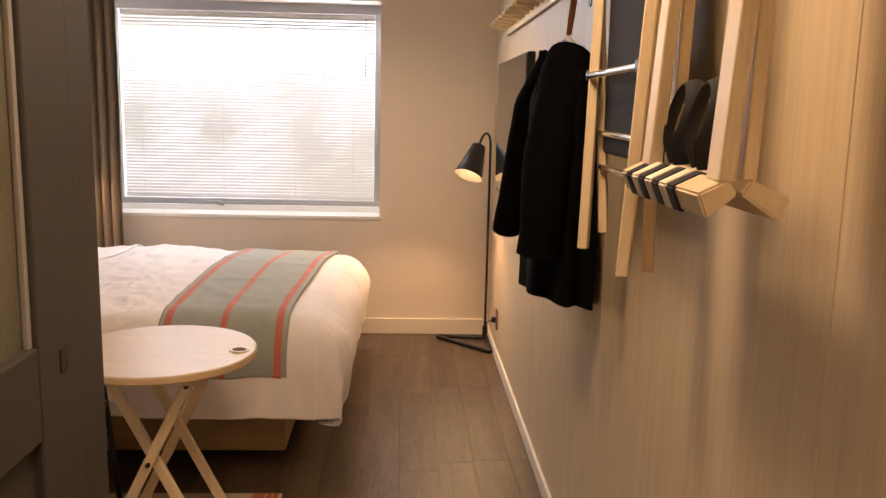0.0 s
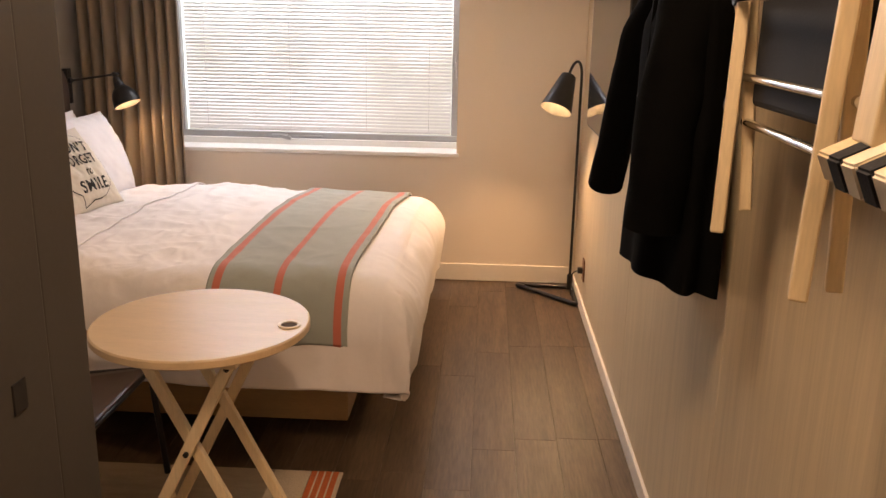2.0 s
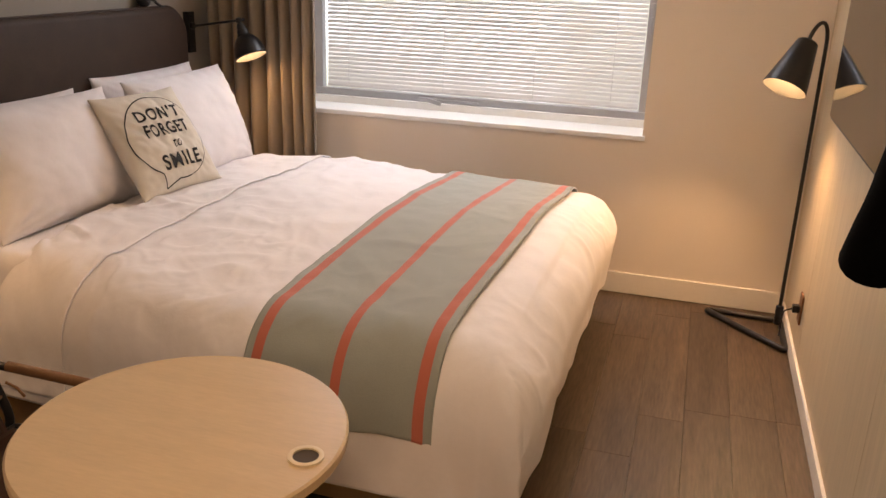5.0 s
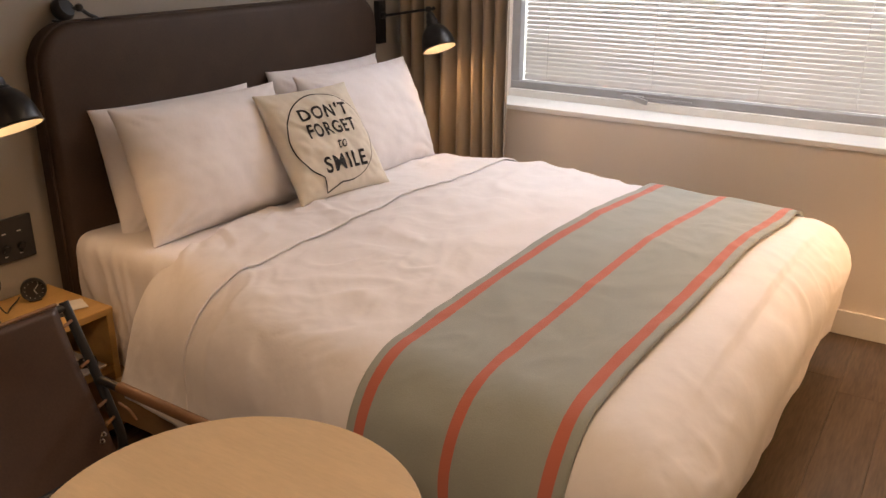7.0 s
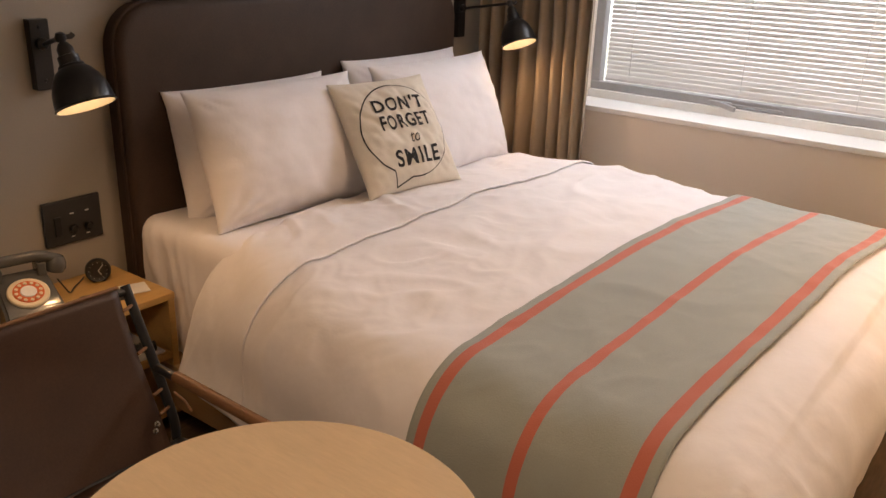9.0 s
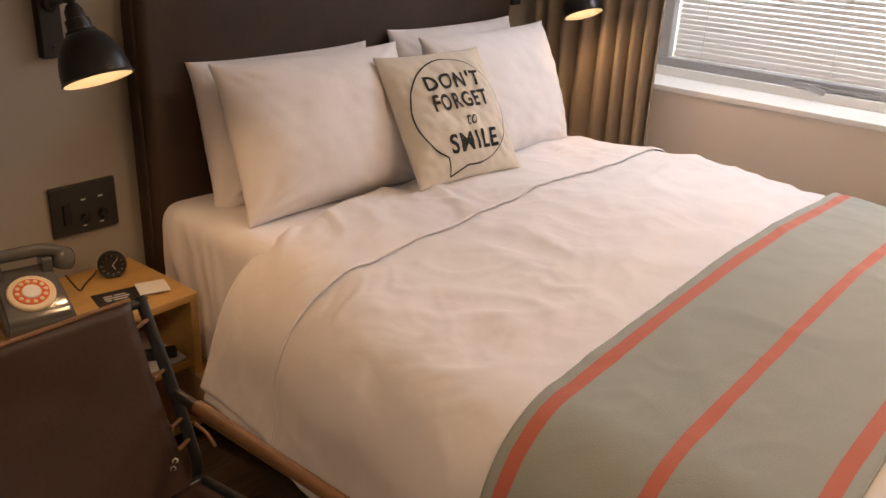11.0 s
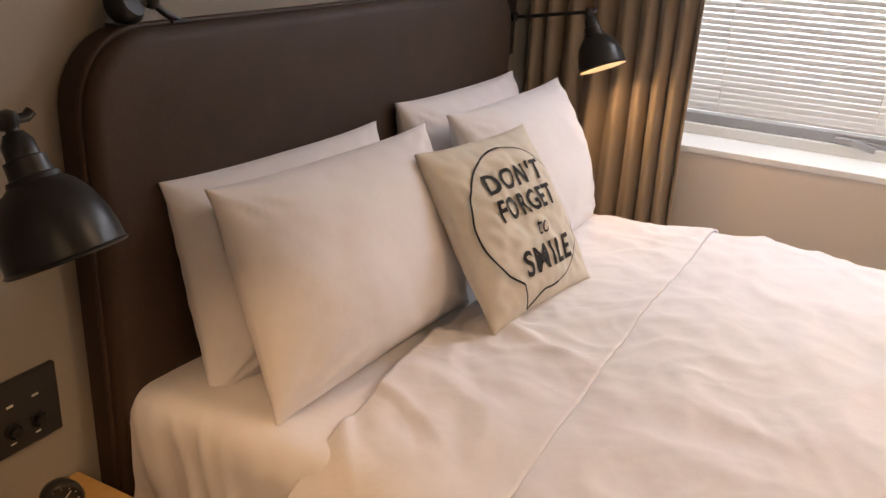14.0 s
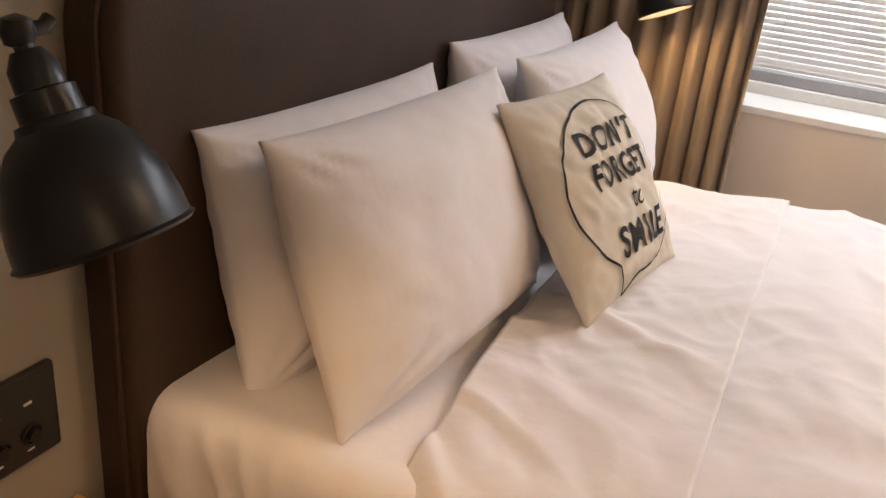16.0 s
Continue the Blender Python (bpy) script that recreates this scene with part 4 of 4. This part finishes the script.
# ---- floor lamp ----
def floor_lamp():
    f = thing("floor_lamp", "slim black metal floor lamp lit on a triangular base", "floor lamp")
    tri = [(0.405, 5.035, 0.014), (0.722, 4.70, 0.014), (0.722, 5.02, 0.014)]
    c = [Vector(p) for p in tri]
    loop = []
    for i in range(3):
        p, q, r = c[i - 1], c[i], c[(i + 1) % 3]
        u, v = (p - q).normalized() * 0.03, (r - q).normalized() * 0.03
        for k in range(6):
            t = k / 5
            loop.append((q + u) * (1 - t) ** 2 + q * 2 * t * (1 - t) + (q + v) * t * t)
    part("base", tube(loop, 0.013, 12, closed=True), M_BLACK, f, "black triangular tube base")
    px, py = 0.705, 4.965
    part("socket", lathe([(0.016, 0.02), (0.016, 0.10), (0.010, 0.105)], 20), M_BLACK, f).location = (px, py, 0)
    neck = Vector((0.630, 4.885, 1.205))
    d = Vector((-0.34, -0.42, -0.90)).normalized()
    path = [(px, py, 0.02), (px, py, 1.19)]
    for i in range(1, 13):
        t = i / 12
        a, b, cc, dd = Vector((px, py, 1.19)), Vector((px, py, 1.30)), neck - d * 0.085 + Vector((0, 0, 0.02)), neck
        path.append(a * (1 - t) ** 3 + b * 3 * t * (1 - t) ** 2 + cc * 3 * t * t * (1 - t) + dd * t ** 3)
    part("pole", tube(path, 0.0075, 12), M_BLACK, f)
    m = Matrix.Translation(neck + d * 0.20) @ (-d).to_track_quat("Z", "Y").to_matrix().to_4x4()
    s = part("shade", turned(lathe([(0.083, 0.0), (0.084, 0.002), (0.040, 0.195), (0.034, 0.20), (0.0, 0.201)], 44, False), m), M_BLACK, f, "black conical metal shade", angle=30)
    part("lining", turned(lathe([(0.081, 0.001), (0.038, 0.19), (0.0, 0.19)], 44, False), m), M_INNER, s, "pale lining")
    part("bulb", turned(lathe([(0.0, 0.055), (0.018, 0.06), (0.028, 0.08), (0.026, 0.10), (0.014, 0.13), (0.013, 0.16)], 24, False), m), M_BULB, s, "glowing warm bulb")
    lamp("floor_lamp_light", "SPOT", m @ Matrix.Translation((0, 0, 0.045)), FLOORLAMP, size=0.025, cone=115)


floor_lamp()


def outlet():
    o = thing("power_outlet", "brown wall socket with a black plug", "socket")
    part("plate", box(RX - 0.008, RX - 0.001, 4.60, 4.67, 0.17, 0.285, 0.002), M_STRAP, o)
    p = part("plug", box(RX - 0.035, RX - 0.009, 4.62, 4.65, 0.21, 0.24, 0.004), M_BLACK, o)
    part("cable", tube(rounded([(RX - 0.035, 4.635, 0.222), (RX - 0.06, 4.66, 0.20), (RX - 0.05, 4.75, 0.05), (RX - 0.04, 4.85, 0.02)], 0.04), 0.003, 8), M_BLACK, p)


outlet()


# ---- television ----
def television():
    t = thing("television", "flat black wall-mounted television switched off", "television")
    xf = 0.668
    y0, y1, z0, z1 = 3.28, 4.30, 1.012, 1.645
    part("body", box(xf + 0.004, xf + 0.036, y0, y1, z0, z1, 0.005), M_PLATE, t)
    part("screen", box(xf, xf + 0.0035, y0 + 0.006, y1 - 0.006, z0 + 0.012, z1 - 0.006), M_SCREEN, t, "dark glossy screen")
    part("wall_bracket", box(xf + 0.036, RX - 0.001, 3.6, 3.98, 1.18, 1.45, 0.003), M_BLACK, t)


television()


# ---- peg rail and the things hung on it ----
def peg_rail():
    p = thing("peg_rail", "pale wooden peg rail along the panelled wall", "peg rail")
    part("rail", box(RX - 0.018, RX - 0.001, 0.62, 4.50, 1.80, 1.865, 0.003), M_ASH, p)
    y = 0.70
    peg = lathe([(0.0, 0.0), (0.011, 0.0), (0.010, 0.075), (0.012, 0.085), (0.010, 0.092), (0.0, 0.093)], 14, False)
    first = part("peg", turned(peg, pose(0, 0, 0, 0, -82, 0)), M_ASH, p)
    first.location = (RX - 0.017, y, 1.835)
    while y < 4.35:
        y += 0.135
        ob = new("peg", first.data)
        ob.parent = p
        ob.location = (RX - 0.017, y, 1.835)


peg_rail()


def coat():
    c = thing("coat", "black wool coat hanging from a leather strap", "coat")
    yc, top = 2.34, 1.60
    bm = bmesh.new()
    n, rows = 72, 46
    rings = []
    for j in range(rows + 1):
        t = j / rows
        z = top - 0.71 * t
        w = 0.055 + (0.185 if t > 0.16 else 0.185 * math.sin(t / 0.16 * math.pi / 2)) + 0.03 * t
        d = 0.035 + 0.045 * min(1, t / 0.2) + 0.012 * t
        ring = []
        for i in range(n):
            a = 2 * math.pi * i / n
            f = 1 + 0.10 * math.sin(7 * a + 2 * t) * t + 0.05 * noise.noise(Vector((math.cos(a) * 2, math.sin(a) * 2, t * 5)))
            lower = 0.03 * math.sin(a * 1.0 + 0.6) * (t ** 3)
            ring.append(bm.verts.new((0.648 + d * math.cos(a) * f, yc + w * math.sin(a) * f, z - lower)))
        rings.append(ring)
    for r0, r1 in zip(rings, rings[1:]):
        for i in range(n):
            bm.faces.new((r0[i], r0[(i + 1) % n], r1[(i + 1) % n], r1[i]))
    bm.faces.new(rings[0])
    bm.faces.new(rings[-1])
    part("body", bm, M_COAT, c, angle=60)
    for s in (-1, 1):
        pts = [(0.635, yc + 0.12, 1.555), (0.60, yc + 0.22, 1.47), (0.575, yc + 0.31, 1.30), (0.56, yc + 0.37, 1.14), (0.552, yc + 0.43, 1.02)] if s > 0 else [(0.635, yc + s * 0.12, 1.555), (0.60, yc + s * 0.20, 1.47), (0.575, yc + s * 0.225, 1.30), (0.565, yc + s * 0.235, 1.15), (0.56, yc + s * 0.225, 1.05)]
        bmv = tube(rounded(pts, 0.06, 6), 0.05 if s > 0 else 0.062, 18)
        for v in bmv.verts:
            v.co += Vector((1, 0.5, 0)) * 0.010 * noise.noise(v.co * 11)
        part("sleeve", bmv, M_COAT, c, angle=60)
    for s in (-1, 1):
        part("lapel", bar((0.585, yc + s * 0.035, 1.585), (0.568, yc + s * 0.02, 1.30), 0.07, 0.012, (0.15, 1, 0), 0.004), M_COAT, c)
    for z in (1.30, 1.20):
        part("button", turned(lathe([(0.0, 0.003), (0.009, 0.002), (0.010, 0.0)], 16), pose(0.553, yc, z, 0, -90, 0)), M_BLACK, c)
    h = part("hanger", tube(rounded([(0.648, yc - 0.17, 1.575), (0.648, yc, 1.625), (0.648, yc + 0.17, 1.575)], 0.05), 0.009, 10), M_TRIM, c, "white hanger")
    for s in (-1, 1):
        part("strap", tube([(0.655, yc + s * 0.012, 1.63), (0.665, yc + s * 0.022, 1.72), (RX - 0.075, yc + s * 0.012, 1.855)], 0.009, 8, flat=0.3), M_STRAP, c, "tan leather strap")


coat()


def folding_chair():
    c = thing("folding_chair", "folded pale wooden chair with navy seat hung on the wall", "folding chair")
    for y, near in ((1.345, 0.03), (1.812, 0.0)):
        part("front_leg", bar((0.612 - near, y, 1.115 + near), (0.640, y + 0.055, 1.97), 0.042, 0.022, (0.35, 1, 0), 0.003), M_ASH, c)
        part("rear_leg", bar((0.662 - near, y + 0.022, 1.150), (0.622, y + 0.07, 1.90), 0.034, 0.020, (0.35, 1, 0), 0.003), M_ASH, c)
        for z in (1.33, 1.50, 1.66):
            part("bolt", turned(lathe([(0.0, 0.004), (0.011, 0.003), (0.012, 0.0)], 16), pose(0.609 - near * 0.5, y - 0.005 + (z - 1.11) * 0.07, z, 0, -90, 0)), M_BLACK, c)
    for x, z in ((0.612, 1.50), (0.640, 1.375), (0.648, 1.30), (0.63, 1.84)):
        part("rod", tube([(x - 0.012, 1.355, z), (x, 1.845, z)], 0.0075, 12), M_CHROME, c, "chrome cross rod")
    part("seat", box(0.640, 0.664, 1.39, 1.80, 1.33, 1.80, 0.011, 3), M_NAVY, c, "navy padded seat")


folding_chair()


def luggage_rack():
    r = thing("luggage_rack", "folded pale wooden luggage rack with striped straps on the wall", "luggage rack")
    y0, y1 = 0.90, 1.255

    def rail(prof, ya, yb, grow=0.0):
        bm = bmesh.new()
        cx, cz = sum(p[0] for p in prof) / 4, sum(p[1] for p in prof) / 4
        ends = []
        for y in (ya, yb):
            ends.append([bm.verts.new((cx + (x - cx) * (1 + grow), y, cz + (z - cz) * (1 + grow))) for x, z in prof])
        for i in range(4):
            bm.faces.new((ends[0][i], ends[0][(i + 1) % 4], ends[1][(i + 1) % 4], ends[1][i]))
        bm.faces.new(ends[0])
        bm.faces.new(ends[1])
        bmesh.ops.recalc_face_normals(bm, faces=bm.faces)
        bmesh.ops.bevel(bm, geom=list(bm.edges), offset=0.003, segments=2, affect="EDGES")
        return bm

    front = [(0.559, 1.302), (0.546, 1.332), (0.583, 1.350), (0.596, 1.332)]
    rear = [(0.646, 1.300), (0.598, 1.332), (0.610, 1.350), (0.660, 1.328)]
    part("front_rail", rail(front, y0, y1), M_ASH, r)
    part("rear_rail", rail(rear, y0, y1 - 0.02), M_ASH, r)
    for y in (0.928, 1.215):
        part("leg", bar((0.583, y, 1.345), (0.625, y + 0.010, 1.985), 0.060, 0.020, (0.1, 1, 0), 0.003), M_ASH, r)
        part("leg", bar((0.618, y + 0.012, 1.345), (0.640, y + 0.035, 1.93), 0.040, 0.018, (0.1, 1, 0), 0.003), M_ASH, r)
        part("bolt", turned(lathe([(0.0, 0.003), (0.009, 0.002), (0.010, 0.0)], 16), pose(0.590, y + 0.005, 1.62, 0, -90, 0)), M_BLACK, r)
    for i in range(7):
        y = 0.985 + 0.034 * i
        part("strap_wrap", rail(front, y, y + 0.031, 0.14), M_NAVY if i % 2 == 0 else M_WEB, r, "navy strap" if i % 2 == 0 else "white strap")
    for yc, w in ((1.055, 0.040), (1.155, 0.040)):
        pts = [(0.604, yc + 0.020, 1.352)]
        for i in range(22):
            a = radians(-50 + 280 * i / 21)
            pts.append((0.604 + 0.012 * math.sin(a), yc + w * math.cos(a), 1.418 + 0.050 * math.sin(a)))
        pts.append((0.604, yc - 0.020, 1.352))
        part("loop_strap", tube(pts, 0.013, 8, flat=0.28), M_NAVY, r, "black webbing loop")


luggage_rack()


# ---- added ceiling lights over the passage and the floor, unseen, for warm fill ----
def fill_downlight(x, y, watts):
    d = thing("fill_ceiling_light", "round flush warm ceiling light, unseen and added for fill", "ceiling light", "recessed downlights")
    part("trim_ring", turned(lathe([(0.16, 0.0), (0.175, -0.006), (0.18, 0.0)], 28, False), pose(x, y, H - 0.0005)), M_TRIM, d)
    part("lens", turned(lathe([(0.0, 0.0), (0.16, 0.0)], 28, False), pose(x, y, H - 0.0015)), M_BULB, d, "glowing lens of the added ceiling light")
    lamp("fill_downlight", "SPOT", pose(x, y, H - 0.012), watts, colour=(1.0, 0.70, 0.42), size=0.24, cone=140)


for x, y, w in FILL_DOWNLIGHTS:
    fill_downlight(x, y, w)

# ---- outside; an added lamp strip under the lintel stands in for the sky's light ----
lamp("lintel_fill_light", "AREA", look((-0.78, 5.235, 2.012), (-0.78, 4.75, 1.45)), LINTEL_FILL, colour=(0.86, 0.94, 1.0), size=1.5, depth=0.12)
bd = mesh_ob("backdrop", box(-8, 7, 9.0, 9.05, -2.5, 6.5), backdrop_material())
tagged(bd, "bright daylit greenery outside the window", "backdrop", kind="structure")

# ---- laminate panels and floor planks ----
edges = [BACK, -0.26, 0.94, 2.14, 3.34, 4.54, WY]
for a, b in zip(edges, edges[1:]):
    ob = mesh_ob("panel", box(RX, RX + 0.012, a + 0.001, b - 0.001, 0.0, H, 0.0008, 1), M_LAM)
    ob.parent = wall_right
rng = random.Random(4)
W, shared = 0.152, {}
x = LX
col = 0
while x < RX - 0.001:
    w = min(W, RX - x)
    y = BACK - rng.uniform(0, 0.9)
    while y < WY:
        ln = 0.92
        a, b = max(y, BACK), min(y + ln, WY)
        if b - a > 0.01:
            key = (round(w, 3), round(b - a, 3))
            if key not in shared:
                pb = box(0, w - 0.0008, 0, b - a - 0.0006, -0.012, 0.0, 0.0007, 1)
                me = bpy.data.meshes.new("plank")
                bmesh.ops.recalc_face_normals(pb, faces=pb.faces)
                pb.to_mesh(me)
                pb.free()
                me.materials.append(M_PLANK)
                shared[key] = me
            ob = new("plank", shared[key])
            ob.location, ob.parent = (x, a, 0), floor
        y += ln
    x += W
    col += 1
